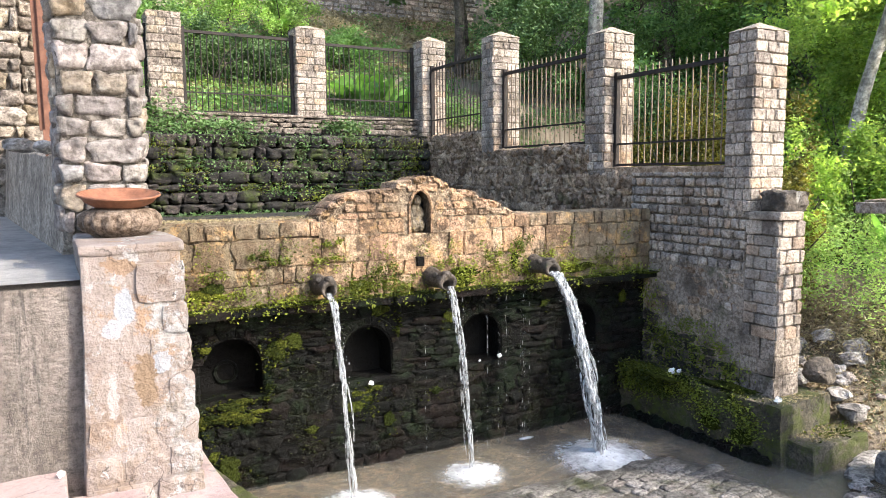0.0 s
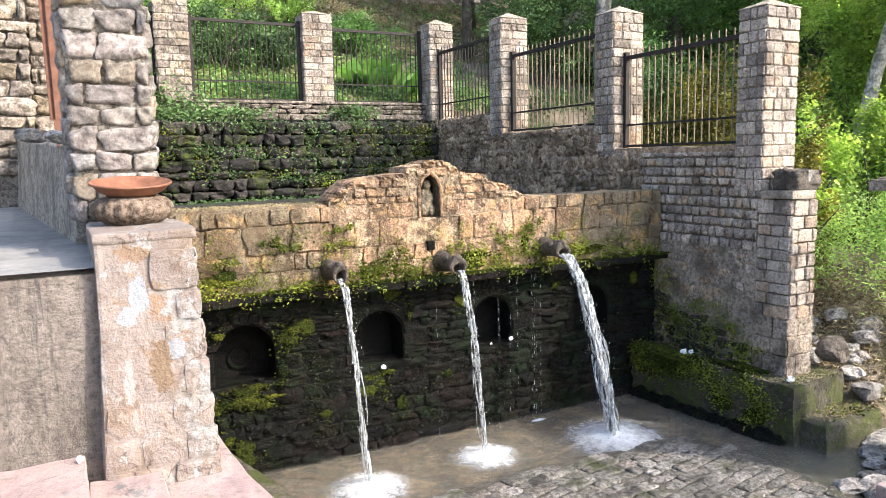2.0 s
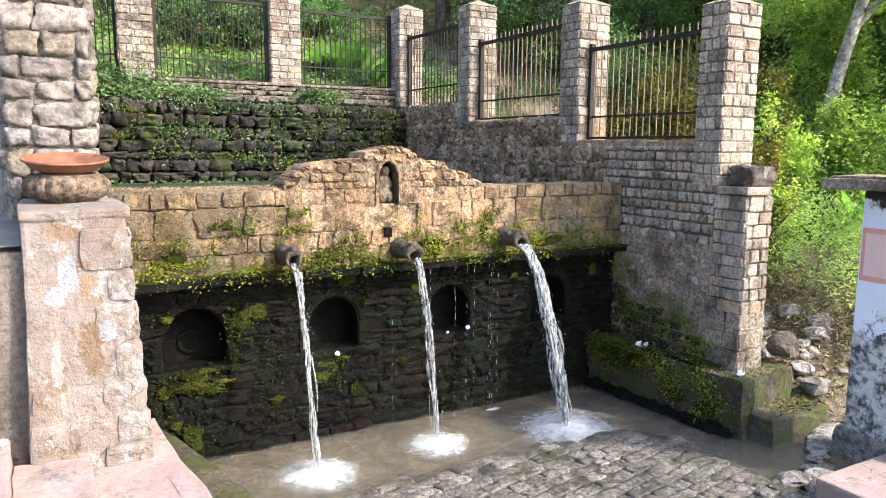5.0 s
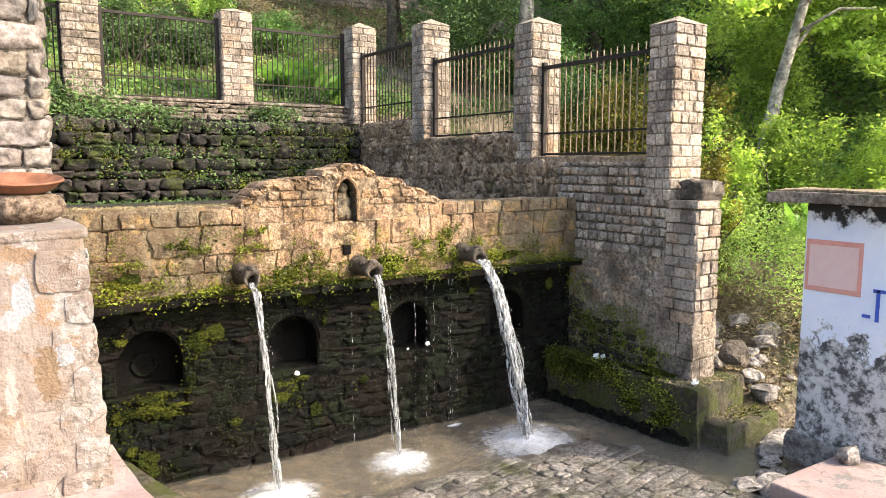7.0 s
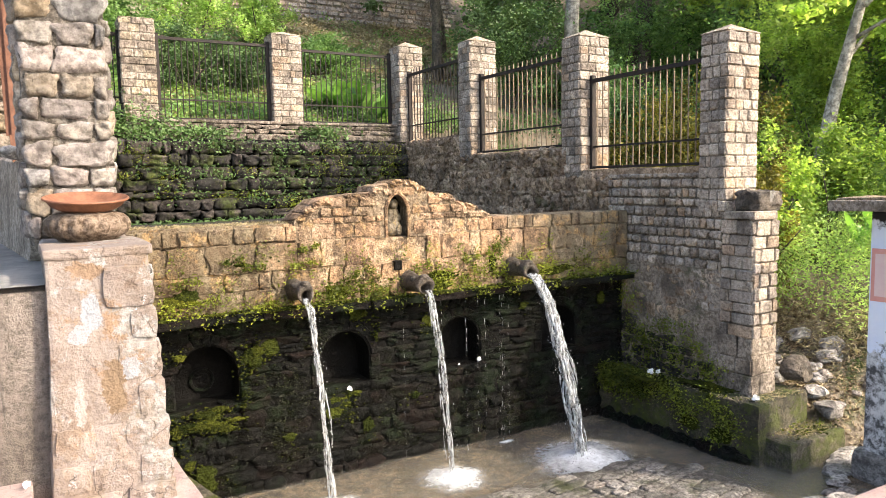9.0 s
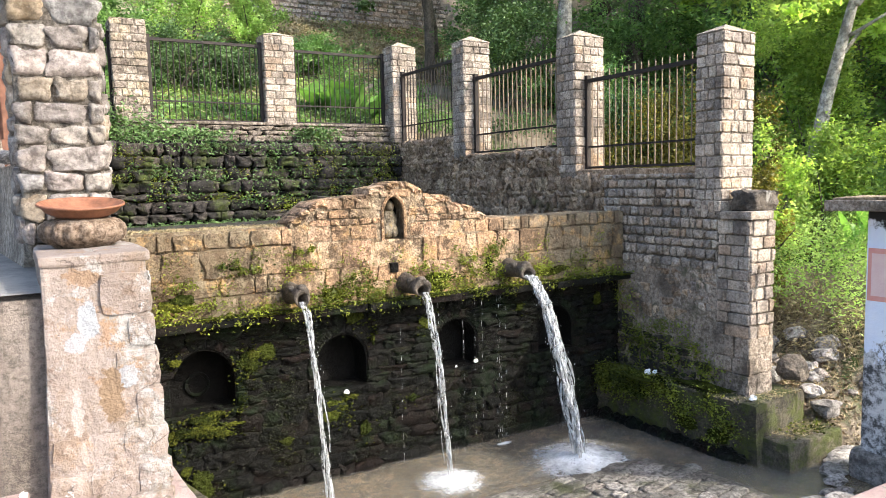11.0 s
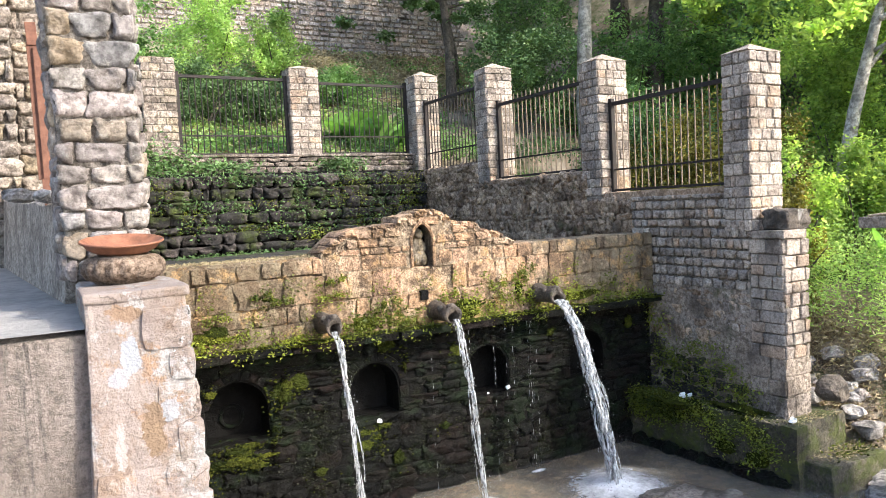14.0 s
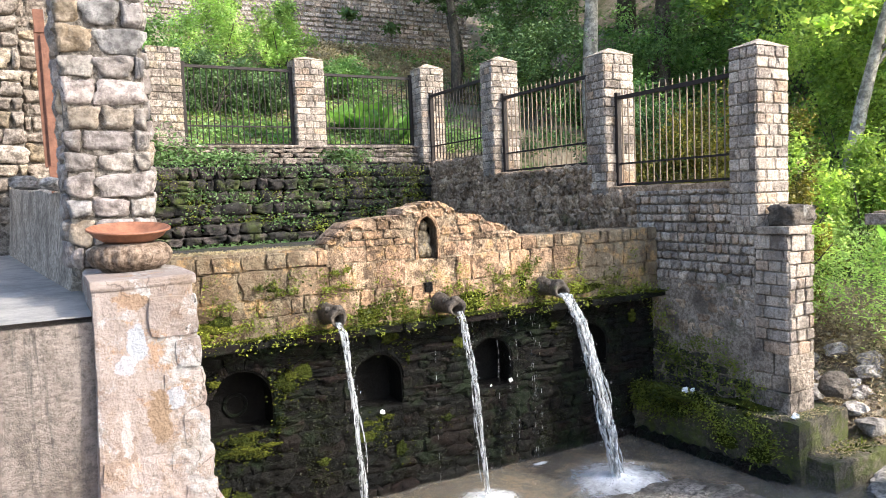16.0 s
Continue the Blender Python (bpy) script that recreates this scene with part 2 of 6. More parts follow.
base = n.mix(n.mask(n.noise(3.4, 9, 0.74, lift=9), 0.52, 0.56), base, n.mix(n.mask(n.noise(22, 6, 0.75), 0.4, 0.6), (0.19, 0.175, 0.16), (0.32, 0.305, 0.29)))
base = n.mix(n.mask(n.noise(3.2, 9, 0.7, lift=14), 0.61, 0.63), base, n.mix(n.mask(n.noise(45, 4, 0.8), 0.45, 0.55), (0.05, 0.048, 0.045), (0.5, 0.48, 0.46)))
base = n.mix(n.mask(n.noise(5.0, 9, 0.75, lift=27), 0.57, 0.61), base, (0.16, 0.12, 0.095))
# one large patch where the plaster fell off the limewash, and a brown one below it
for cx, cz, wide, high, tone in PEELED:
    far = n.t.nodes.new("ShaderNodeVectorMath")
    far.operation = 'MULTIPLY_ADD'
    n.link(n.pos, far.inputs[0])
    far.inputs[1].default_value = (1 / wide, 0, 1 / high)
    far.inputs[2].default_value = (-cx / wide, 0, -cz / high)
    size = n.t.nodes.new("ShaderNodeVectorMath")
    size.operation = 'LENGTH'
    n.link(far.outputs[0], size.inputs[0])
    gone = n.math('MULTIPLY', n.math('ADD', size.outputs["Value"], n.math('MULTIPLY', n.noise(9, 9, 0.75, lift=cz), 2.4)), 0.5)
    base = n.mix(n.mask(gone, 0.93, 0.96), n.mix(n.noise(24, 6, 0.7), tuple(0.8 * v for v in tone), tone), base)
base = n.mix(n.math('MULTIPLY', n.mask(n.noise(7, 8, 0.75, (1, 1, 0.5), 31), 0.52, 0.62), 0.5), base, (0.17, 0.12, 0.08))
base = n.mix(n.math('MULTIPLY', n.cracks(4.2, 0.016, 1.0, 0.2), 0.85), base, (0.05, 0.038, 0.03))
M_PLASTER = n.done(base, 0.9, n.math('ADD', n.math('MULTIPLY', n.mask(n.noise(2.9, 9, 0.72, lift=9), 0.56, 0.585), 0.6), n.math('ADD', n.math('MULTIPLY', n.noise(26, 8, 0.75), 0.6), n.noise(60, 4))), 0.55, 0.02, 0.3)

n = Nodes("rough grey plaster")
base = n.mix(n.mask(n.noise(1.9, 7, 0.7, (2.2, 1, 0.7)), 0.36, 0.62), (0.15, 0.125, 0.103), (0.33, 0.28, 0.243))
base = n.mix(n.mask(n.noise(6.0, 7, 0.7, (3.0, 1, 0.18), 5), 0.55, 0.66), base, (0.13, 0.115, 0.10))
base = n.mix(n.mask(n.noise(42, 6, 0.8), 0.38, 0.56), n.mix(0.6, base, (0.05, 0.043, 0.037)), base)
M_ROUGHPLASTER = n.done(base, 0.92, n.math('ADD', n.noise(42, 7, 0.8), n.noise(11, 4)), 1.0, 0.03, 0.3)

M_CONCRETE = stone_mat("grey cement floor", [(0.44, 0.43, 0.405), (0.54, 0.52, 0.49)], grime=0.2, grain=9, strength=0.35, pits=0.12)

n = Nodes("faded pink paving")
base = n.mix(n.mask(n.noise(3.0, 6), 0.35, 0.7), (0.29, 0.205, 0.19), (0.345, 0.27, 0.245))
base = n.mix(n.mask(n.noise(6, 8, 0.7, lift=5), 0.56, 0.64), base, (0.20, 0.16, 0.135))
base = n.mix(n.mask(n.noise(34, 6, 0.75), 0.36, 0.54), n.mix(0.3, base, (0.12, 0.09, 0.08)), base)
base = n.mix(n.mask(n.noise(4.2, 8, 0.72, lift=12), 0.58, 0.605), base, n.mix(n.noise(50, 4, 0.8), (0.06, 0.055, 0.05), (0.27, 0.25, 0.235)))
base = n.mix(n.math('MULTIPLY', n.cracks(3.0, 0.010, 4.0, 0.25), 0.8), base, (0.05, 0.04, 0.035))
M_PINK = n.done(base, 0.8, n.noise(30, 8, 0.75), 0.8, 0.01, 0.3)

n = Nodes("peeling blue limewash")
sep = n.t.nodes.new("ShaderNodeSeparateXYZ")
n.link(n.pos, sep.inputs[0])
base = n.mix(n.mask(n.noise(3, 6), 0.3, 0.7), (0.56, 0.63, 0.78), (0.70, 0.73, 0.80))
worn = n.math('ADD', n.noise(5, 8, 0.76), n.math('MULTIPLY', n.math('SUBTRACT', 1.15, sep.outputs[2]), 0.6))
base = n.mix(n.mask(worn, 0.53, 0.57), base, n.mix(n.mask(n.noise(9, 9, 0.8, lift=3), 0.44, 0.56), (0.06, 0.06, 0.06), (0.50, 0.50, 0.50)))
top = n.math('ADD', n.noise(6, 6, 0.7, lift=5), n.math('MULTIPLY', n.math('SUBTRACT', sep.outputs[2], 2.0), 1.5))
base = n.mix(n.mask(top, 0.50, 0.60), base, (0.025, 0.025, 0.027))
M_BLUE = n.done(base, 0.85, n.noise(20, 7), 0.5, 0.015, 0.3)
M_PINKPAINT = plain_mat("faded red paint", (0.58, 0.24, 0.20), (0.62, 0.34, 0.28), 9, 0.8)
M_BLUEPAINT = plain_mat("blue paint strokes", (0.03, 0.07, 0.35), (0.05, 0.10, 0.45), 9, 0.7)

n = Nodes("hillside earth")
base = n.mix(n.mask(n.noise(1.3, 6), 0.35, 0.65), (0.14, 0.11, 0.078), (0.32, 0.265, 0.195))
base = n.mix(n.mask(n.noise(0.8, 8, 0.7, lift=6), 0.50, 0.60), base, (0.06, 0.085, 0.025))
M_EARTH = n.done(base, 0.95, n.noise(12, 8, 0.7), 1.0, 0.05, 0.2)

n = Nodes("clear shallow water")
n.done((0.80, 0.75, 0.65), 0.03, n.math('ADD', n.noise(7, 4), n.math('MULTIPLY', n.noise(24, 4), 0.5)), 0.7, 0.05, 0.5)
n.b.inputs["Transmission Weight"].default_value = 0.93
n.b.inputs["IOR"].default_value = 1.33
M_WATER = n.mat

n = Nodes("falling water")
n.done(n.mix(n.mask(n.noise(45, 5, 0.75, (1, 1, 0.3)), 0.40, 0.60), (0.30, 0.31, 0.31), (0.78, 0.80, 0.81)), 0.15, n.noise(70, 4, 0.7, (1, 1, 0.4)), 0.8, 0.015, 0.6)
n.b.inputs["Transmission Weight"].default_value = 0.25
n.b.inputs["IOR"].default_value = 1.33
tr = n.t.nodes.new("ShaderNodeBsdfTransparent")
mx = n.t.nodes.new("ShaderNodeMixShader")
n.link(n.mask(n.noise(38, 6, 0.8, (1, 1, 0.22), 4), 0.44, 0.57), mx.inputs[0])
n.link(tr.outputs[0], mx.inputs[1])
n.link(n.b.outputs[0], mx.inputs[2])
n.link(mx.outputs[0], n.t.nodes["Material Output"].inputs[0])
M_STREAM = n.mat

n = Nodes("white foam")
n.done((0.80, 0.82, 0.83), 0.5, n.noise(50, 5), 1.0, 0.03)
own = n.t.nodes.new("ShaderNodeTexCoord").outputs["Object"]
ln = n.t.nodes.new("ShaderNodeVectorMath")
ln.operation = 'LENGTH'
n.link(own, ln.inputs[0])
thin = n.math('SUBTRACT', n.math('ADD', n.math('MULTIPLY', n.noise(11, 8, 0.8), 0.7), 0.53), n.math('MULTIPLY', ln.outputs["Value"], 0.62))
tr = n.t.nodes.new("ShaderNodeBsdfTransparent")
mx = n.t.nodes.new("ShaderNodeMixShader")
n.link(n.mask(thin, 0.36, 0.82), mx.inputs[0])
n.link(tr.outputs[0], mx.inputs[1])
n.link(n.b.outputs[0], mx.inputs[2])
n.link(mx.outputs[0], n.t.nodes["Material Output"].inputs[0])
M_FOAM = n.mat

L_DARK = leaf_mat("dark leaves", [(0.064, 0.122, 0.046), (0.111, 0.202, 0.072), (0.191, 0.296, 0.108)], 0.25)
L_MID = leaf_mat("green leaves", [(0.090, 0.190, 0.066), (0.183, 0.354, 0.114), (0.337, 0.489, 0.180)], 0.45)
L_SUN = leaf_mat("yellow green leaves", [(0.181, 0.317, 0.075), (0.36, 0.56, 0.13), (0.61, 0.70, 0.19)], 0.6)
L_FRESH = leaf_mat("fresh fern leaves", [(0.216, 0.394, 0.093), (0.368, 0.618, 0.162), (0.618, 0.720, 0.277)], 0.5)
L_MOSS = leaf_mat("moss and small fern", [(0.053, 0.075, 0.012), (0.135, 0.182, 0.022), (0.333, 0.363, 0.046)], 0.3)
L_WETMOSS = leaf_mat("dark wet moss", [(0.004, 0.007, 0.0024), (0.010, 0.015, 0.0045), (0.032, 0.038, 0.008)], 0.1)
L_OLIVE = leaf_mat("olive and yellow leaves", [(0.05, 0.055, 0.015), (0.10, 0.115, 0.03), (0.16, 0.17, 0.035), (0.42, 0.34, 0.06)], 0.3)
L_DRY = leaf_mat("dry stalks", [(0.30, 0.22, 0.12), (0.56, 0.45, 0.29), (0.42, 0.36, 0.20)], 0.15)
M_BARK = stone_mat("grey bark", [(0.10, 0.08, 0.06), (0.18, 0.15, 0.12)], grime=0.4, grain=14, strength=1.0)
M_PALEBARK = stone_mat("pale bark", [(0.46, 0.41, 0.34), (0.58, 0.52, 0.44)], grime=0.35, grain=10, strength=0.8)


# ---- building helpers ----
def part(name, bm, material, parent=None, label="", smooth=False):
    """Links a bmesh as one mesh object, under a thing or a part where one is given."""
    bmesh.ops.recalc_face_normals(bm, faces=bm.faces)
    me = bpy.data.meshes.new(name)
    bm.to_mesh(me)
    bm.free()
    me.materials.append(material)
    if smooth:
        me.polygons.foreach_set("use_smooth", [True] * len(me.polygons))
    ob = new(name, me)
    if parent:
        ob.parent = parent
        ob.matrix_parent_inverse = parent.matrix_basis.inverted()
    return tagged(ob, label)


def thing(name, at, label, category, group="", kind=""):
    ob = new(name)
    ob.location = at
    ob.empty_display_size = 0.1
    return tagged(ob, label, category, group, kind)


def box(bm, x0, x1, y0, y1, z0, z1, bevel=0.0, turn=None):
    m = Matrix.Translation(((x0 + x1) / 2, (y0 + y1) / 2, (z0 + z1) / 2)) @ Matrix.Diagonal((x1 - x0, y1 - y0, z1 - z0, 1))
    r = bmesh.ops.create_cube(bm, size=1, matrix=(turn @ m) if turn else m)
    if bevel:
        es = list({e for v in r["verts"] for e in v.link_edges})
        bmesh.ops.bevel(bm, geom=es, offset=bevel, segments=2, affect='EDGES', profile=0.6)
    return bm


def block(name, dims, material, parent=None, bevel=0.01, label="", cuts=0, rough=0.0):
    """A box with eased edges, and where asked an uneven, worn surface."""
    bm = box(bmesh.new(), *dims, bevel=bevel)
    if cuts:
        bmesh.ops.subdivide_edges(bm, edges=[e for e in bm.edges if e.calc_length() > 0.12], cuts=cuts, use_grid_fill=True)
        for v in bm.verts:
            v.co += noise.noise_vector(v.co * 3.0) * rough + noise.noise_vector(v.co * 11.0) * rough * 0.4
    return part(name, bm, material, parent, label)


def prism(bm, outline, y0, y1):
    """An upright slab from an outline in x and z."""
    front = [bm.verts.new((x, y0, z)) for x, z in outline]
    back = [bm.verts.new((x, y1, z)) for x, z in outline]
    bm.faces.new(front)
    bm.faces.new(back[::-1])
    for i in range(len(outline)):
        j = (i + 1) % len(outline)
        bm.faces.new((front[j], front[i], back[i], back[j]))
    return bm


def tube(bm, pts, radii, sides=8):
    """A tapered tube along points."""
    rings = []
    for i, p in enumerate(pts):
        p = Vector(p)
        d = (Vector(pts[min(i + 1, len(pts) - 1)]) - Vector(pts[max(i - 1, 0)])).normalized()
        a = d.orthogonal().normalized() if abs(d.z) > 0.95 else d.cross(Vector((0, 0, 1))).normalized()
        b = d.cross(a)
        rings.append([bm.verts.new(p + (a * math.cos(q) + b * math.sin(q)) * radii[i]) for q in [2 * math.pi * k / sides for k in range(sides)]])
    for r, s in zip(rings, rings[1:]):
        for k in range(sides):
            bm.faces.new((r[k], r[(k + 1) % sides], s[(k + 1) % sides], s[k]))
    bm.faces.new(rings[0][::-1])
    bm.faces.new(rings[-1])
    return bm


def lathe(bm, profile, at, sides=40, flute=0, depth=0.0):
    """A turned body from radii and heights, with flutes where asked."""
    rings = []
    for r, z in profile:
        rings.append([bm.verts.new((at[0] + math.cos(a) * r * (1 - depth * abs(math.cos(a * flute / 2)) ** 6 if flute else 1), at[1] + math.sin(a) * r * (1 - depth * abs(math.cos(a * flute / 2)) ** 6 if flute else 1), at[2] + z)) for a in [2 * math.pi * k / sides for k in range(sides)]])
    for r, s in zip(rings, rings[1:]):
        for k in range(sides):
            bm.faces.new((r[k], r[(k + 1) % sides], s[(k + 1) % sides], s[k]))
    bm.faces.new(rings[0][::-1])
    bm.faces.new(rings[-1])
    return bm


rng = random.Random(7)
STONES = {}


def stone_mesh(material, rough=0.05, bevel=0.10, fine=False):
    """One of several shared block shapes of unit size in a material."""
    key = (material.name, rough, bevel, fine)
    if key not in STONES:
        STONES[key] = []
        for k in range(12 if fine else 6):
            bm = bmesh.new()
            bmesh.ops.create_cube(bm, size=1)
            if fine == "rugged":
                bmesh.ops.subdivide_edges(bm, edges=bm.edges[:], cuts=4, use_grid_fill=True)
                skew = noise.noise_vector(Vector((k * 5.1, 2.2, 0.7)))
                for v in bm.verts:
                    c = v.co * 2
                    e = (abs(c.x) ** 8 + abs(c.y) ** 6 + abs(c.z) ** 8) ** (1 / 8)
                    v.co = v.co / max(e, 0.3)
                    v.co.z *= 1 + skew.x * v.co.x * 0.8
                    v.co.x *= 1 + skew.y * v.co.z * 0.8
                    v.co += noise.noise_vector(v.co * 1.6 + Vector((k * 7.3, 1, 2))) * rough * 2.0 + noise.noise_vector(v.co * 4.3 + Vector((k * 3.3, 5, 2))) * rough * 1.3 + noise.noise_vector(v.co * 9 + Vector((k * 2.3, 5, 7))) * rough * 0.5
            elif fine:
                bmesh.ops.subdivide_edges(bm, edges=bm.edges[:], cuts=3, use_grid_fill=True)
                for v in bm.verts:
                    c = v.co * 2
                    e = (abs(c.x) ** 9 + abs(c.y) ** 9 + abs(c.z) ** 9) ** (1 / 9)
                    v.co = v.co / max(e, 0.3) * (1.0 if e > 0.9 else e)
                    v.co += noise.noise_vector(v.co * 2.2 + Vector((k * 7.3, 1, 2))) * rough * 1.5 + noise.noise_vector(v.co * 5 + Vector((k * 3.3, 5, 2))) * rough * 0.9
            else:
                bmesh.ops.bevel(bm, geom=bm.edges[:], offset=bevel, segments=1, affect='EDGES')
                for v in bm.verts:
                    v.co += Vector((rng.uniform(-rough, rough), rng.uniform(-rough, rough), rng.uniform(-rough, rough)))
            bmesh.ops.recalc_face_normals(bm, faces=bm.faces)
            me = bpy.data.meshes.new("stone")
            bm.to_mesh(me)
            bm.free()
            me.materials.append(material)
            if fine == "rugged":
                me.polygons.foreach_set("use_smooth", [True] * len(me.polygons))
            STONES[key].append(me)
    return rng.choice(STONES[key])


def piece(name, me, parent, centre, u, size, tilt=0.0, up=(0, 0, 1)):
    """One stone: its length lies along u, its height along up."""
    u, up = Vector(u).normalized(), Vector(up).normalized()
    m = Matrix((u, up.cross(u), up)).transposed()
    ob = new(name, me)
    ob.matrix_world = Matrix.LocRotScale(centre, (m @ Euler((0, rng.uniform(-tilt, tilt), rng.uniform(-tilt, tilt))).to_matrix()).to_quaternion(), size)
    ob.parent = parent
    ob.matrix_parent_inverse = parent.matrix_basis.inverted()
    return ob


def courses(parent, origin, u, out, width, height, rise, lengths, material, proud=0.015, deep=0.10, joint=0.012, keep=None, name="stone", rough=0.05, bevel=0.10, vary=0.15, fine=False, tilt=0.01):
    """Lays stones in courses over an upright rectangle; out is the way that the face looks."""
    origin, u, out = Vector(origin), Vector(u).normalized(), Vector(out).normalized()
    z = 0.0
    while z < height - 0.02:
        h = rise * rng.uniform(1 - vary, 1 + vary)
        if height - z - h < rise * 0.5:
            h = height - z
        s = -rng.uniform(0, lengths[0])
        while s < width - 0.01:
            ln = rng.uniform(*lengths)
            a, b = max(s, 0.0), min(s + ln, width)
            if width - b < lengths[0] * 0.4:
                b = width
            if b - a > 0.03:
                mid = origin + u * ((a + b) / 2) + Vector((0, 0, z + h / 2))
                if keep is None or keep((a + b) / 2, z + h / 2, b - a, h):
                    pr = proud * rng.uniform(0.4, 1.5)
                    piece(name, stone_mesh(material, rough, bevel, fine), parent, mid + out * (pr - deep / 2), u, (b - a - joint, deep, h - joint), tilt)
            s = b
        z += h


def leaves(name, centres, size, material, parent=None, label="", category="", kind="", up=0.3, long=1.8, seed=1):
    """Many small folded leaves at given centres, in one mesh."""
    g = np.random.default_rng(seed)
    c = np.asarray(centres, float)
    k = len(c)
    d = g.normal(size=(k, 3))
    d[:, 2] = d[:, 2] * 0.6 - 0.15
    d /= np.linalg.norm(d, axis=1)[:, None]
    w = g.normal(size=(k, 3))
    w[:, 2] *= 0.6
    w -= (w * d).sum(1)[:, None] * d
    w /= np.linalg.norm(w, axis=1)[:, None]
    nrm = np.cross(d, w)
    s = (size * g.uniform(0.55, 1.4, k))[:, None]
    v = np.stack([c - d * s * 0.5, c + w * s * 0.5 / long + nrm * s * 0.12, c + d * s * 0.5 - nrm * s * 0.1, c - w * s * 0.5 / long + nrm * s * 0.12], 1).reshape(-1, 3)
    i = np.arange(k)[:, None] * 4
    tris = np.concatenate([i + [0, 1, 2], i + [0, 2, 3]], 1).reshape(-1)
    me = bpy.data.meshes.new(name)
    me.vertices.add(4 * k)
    me.vertices.foreach_set("co", v.ravel())
    me.loops.add(6 * k)
    me.loops.foreach_set("vertex_index", tris)
    me.polygons.add(2 * k)
    me.polygons.foreach_set("loop_start", np.arange(0, 6 * k, 3))
    me.polygons.foreach_set("loop_total", np.full(2 * k, 3))
    me.update()
    me.validate()
    me.materials.append(material)
    ob = new(name, me)
    if parent:
        ob.parent = parent
        ob.matrix_parent_inverse = parent.matrix_basis.inverted()
    return tagged(ob, label, category, "", kind)


def cloud(g, at, spread, count, clumps=12, tight=0.115):
    """Points in clumps within an ellipsoid, uneven, with gaps."""
    at, spread = np.array(at), np.array(spread)
    d = g.normal(size=(clumps, 3))
    d /= np.linalg.norm(d, axis=1)[:, None]
    mid = at + d * spread * g.uniform(0.25, 1.0, (clumps, 1))
    pick = g.integers(0, clumps, count)
    return mid[pick] + g.normal(size=(count, 3)) * spread * tight


# ---- plan, in metres: the spout wall's face is y = 0, still water is z = 0 ----
RX = 2.55                      # face of the side wall
TOP = 2.12                     # top of the spout wall
LANDING = 1.20


# ---- ground ----
def smooth_step(a, b, v):
    q = min(1.0, max(0.0, (v - a) / (b - a)))
    return q * q * (3 - 2 * q)


def ground_height(x, y):
    z = -0.14
    east = 0.28 + 0.17 * max(0.0, x - 3.0) + 0.45 * min(0.8, max(0.0, x - 4.0)) + 0.10 * max(0.0, y + 1.8) + 0.05 * max(0.0, x - 6.0) * max(0.0, y + 2.0)
    z += (min(east, 14.0) - z) * smooth_step(2.9, 3.4, x) * smooth_step(-2.3, -1.5, y)
    hill = 3.25 + 0.46 * max(0.0, y - 5.7) + (0.35 * max(0.0, y - 14.0))
    z = max(z, -0.14 + (hill + 0.14) * smooth_step(5.4, 5.8, y))
    if x < -2.9 and y > -2.0:
        z = max(z, 1.5)
    if 0.6 < y < 5.4 and x < 2.7:
        z = 1.6
    return z


bm = bmesh.new()
xs = sorted(set([-400, -150, -60, -30, -18, -12] + [-8 + 0.5 * i for i in range(60)] + [24, 30, 45, 80, 160, 400]))
ys = sorted(set([-400, -150, -60, -30, -15, -9] + [-6 + 0.4 * i for i in range(80)] + [30, 40, 60, 120, 400]))
grid = [[bm.verts.new((x, y, min(40.0, ground_height(x, y)) + 0.05 * noise.noise(Vector((x * 1.3, y * 1.3, 0))))) for x in xs] for y in ys]
for r, s in zip(grid, grid[1:]):
    for k in range(len(xs) - 1):
        bm.faces.new((r[k], r[k + 1], s[k + 1], s[k]))
ground = tagged(part("ground", bm, M_EARTH, smooth=True), "bare earth hillside with litter and weeds", "ground", kind="structure")

# ---- spout wall: upper part with its crest ----
wall_spout = block("wall_spout", (-2.35, RX, 0.02, 0.42, 1.47, 1.97), M_GOLD, bevel=0.015)
tagged(wall_spout, "old golden stone spout wall with moss and a stepped crest", "wall", kind="structure")
block("wall_end", (-2.35, -1.0, 0.021, 0.42, 1.97, TOP), M_GOLD, wall_spout, 0.02, cuts=3, rough=0.012)
block("wall_end", (0.82, RX, 0.021, 0.42, 1.97, TOP - 0.02), M_GOLD, wall_spout, 0.02, cuts=3, rough=0.012)
CREST = [(0.82, 1.97), (0.82, 2.13), (0.72, 2.175), (0.68, 2.215), (0.56, 2.24), (0.47, 2.26), (0.45, 2.305), (0.40, 2.325), (0.29, 2.32), (0.27, 2.33), (0.19, 2.345), (0.13, 2.40), (0.05, 2.44), (-0.03, 2.452), (-0.12, 2.445), (-0.17, 2.42), (-0.31, 2.40), (-0.325, 2.345), (-0.50, 2.335), (-0.66, 2.32), (-0.80, 2.305), (-0.86, 2.26), (-0.94, 2.20), (-1.0, 2.14), (-1.0, 1.97)]
NICHE = [(-0.205, 1.97), (-0.205, 2.22), (-0.17, 2.30), (-0.10, 2.36), (-0.03, 2.30), (0.005, 2.22), (0.005, 1.97)]
part("crest", prism(bmesh.new(), CREST + NICHE, 0.004, 0.34), M_GOLD, wall_spout)
# The near-black back holds the niche's shade in its colour.
block("niche_back", (-0.22, 0.02, 0.16, 0.30, 1.96, 2.38), M_WETSHADE, wall_spout, 0.005)


def in_crest(x, z):
    if -0.23 < x < 0.03 and 1.93 < z < 2.37:
        return False
    top = TOP
    pts = CREST[1:-1][::-1]
    for (xa, za), (xb, zb) in zip(pts, pts[1:]):
        if xa <= x <= xb:
            top = za + (zb - za) * (x - xa) / (xb - xa)
    return z < top


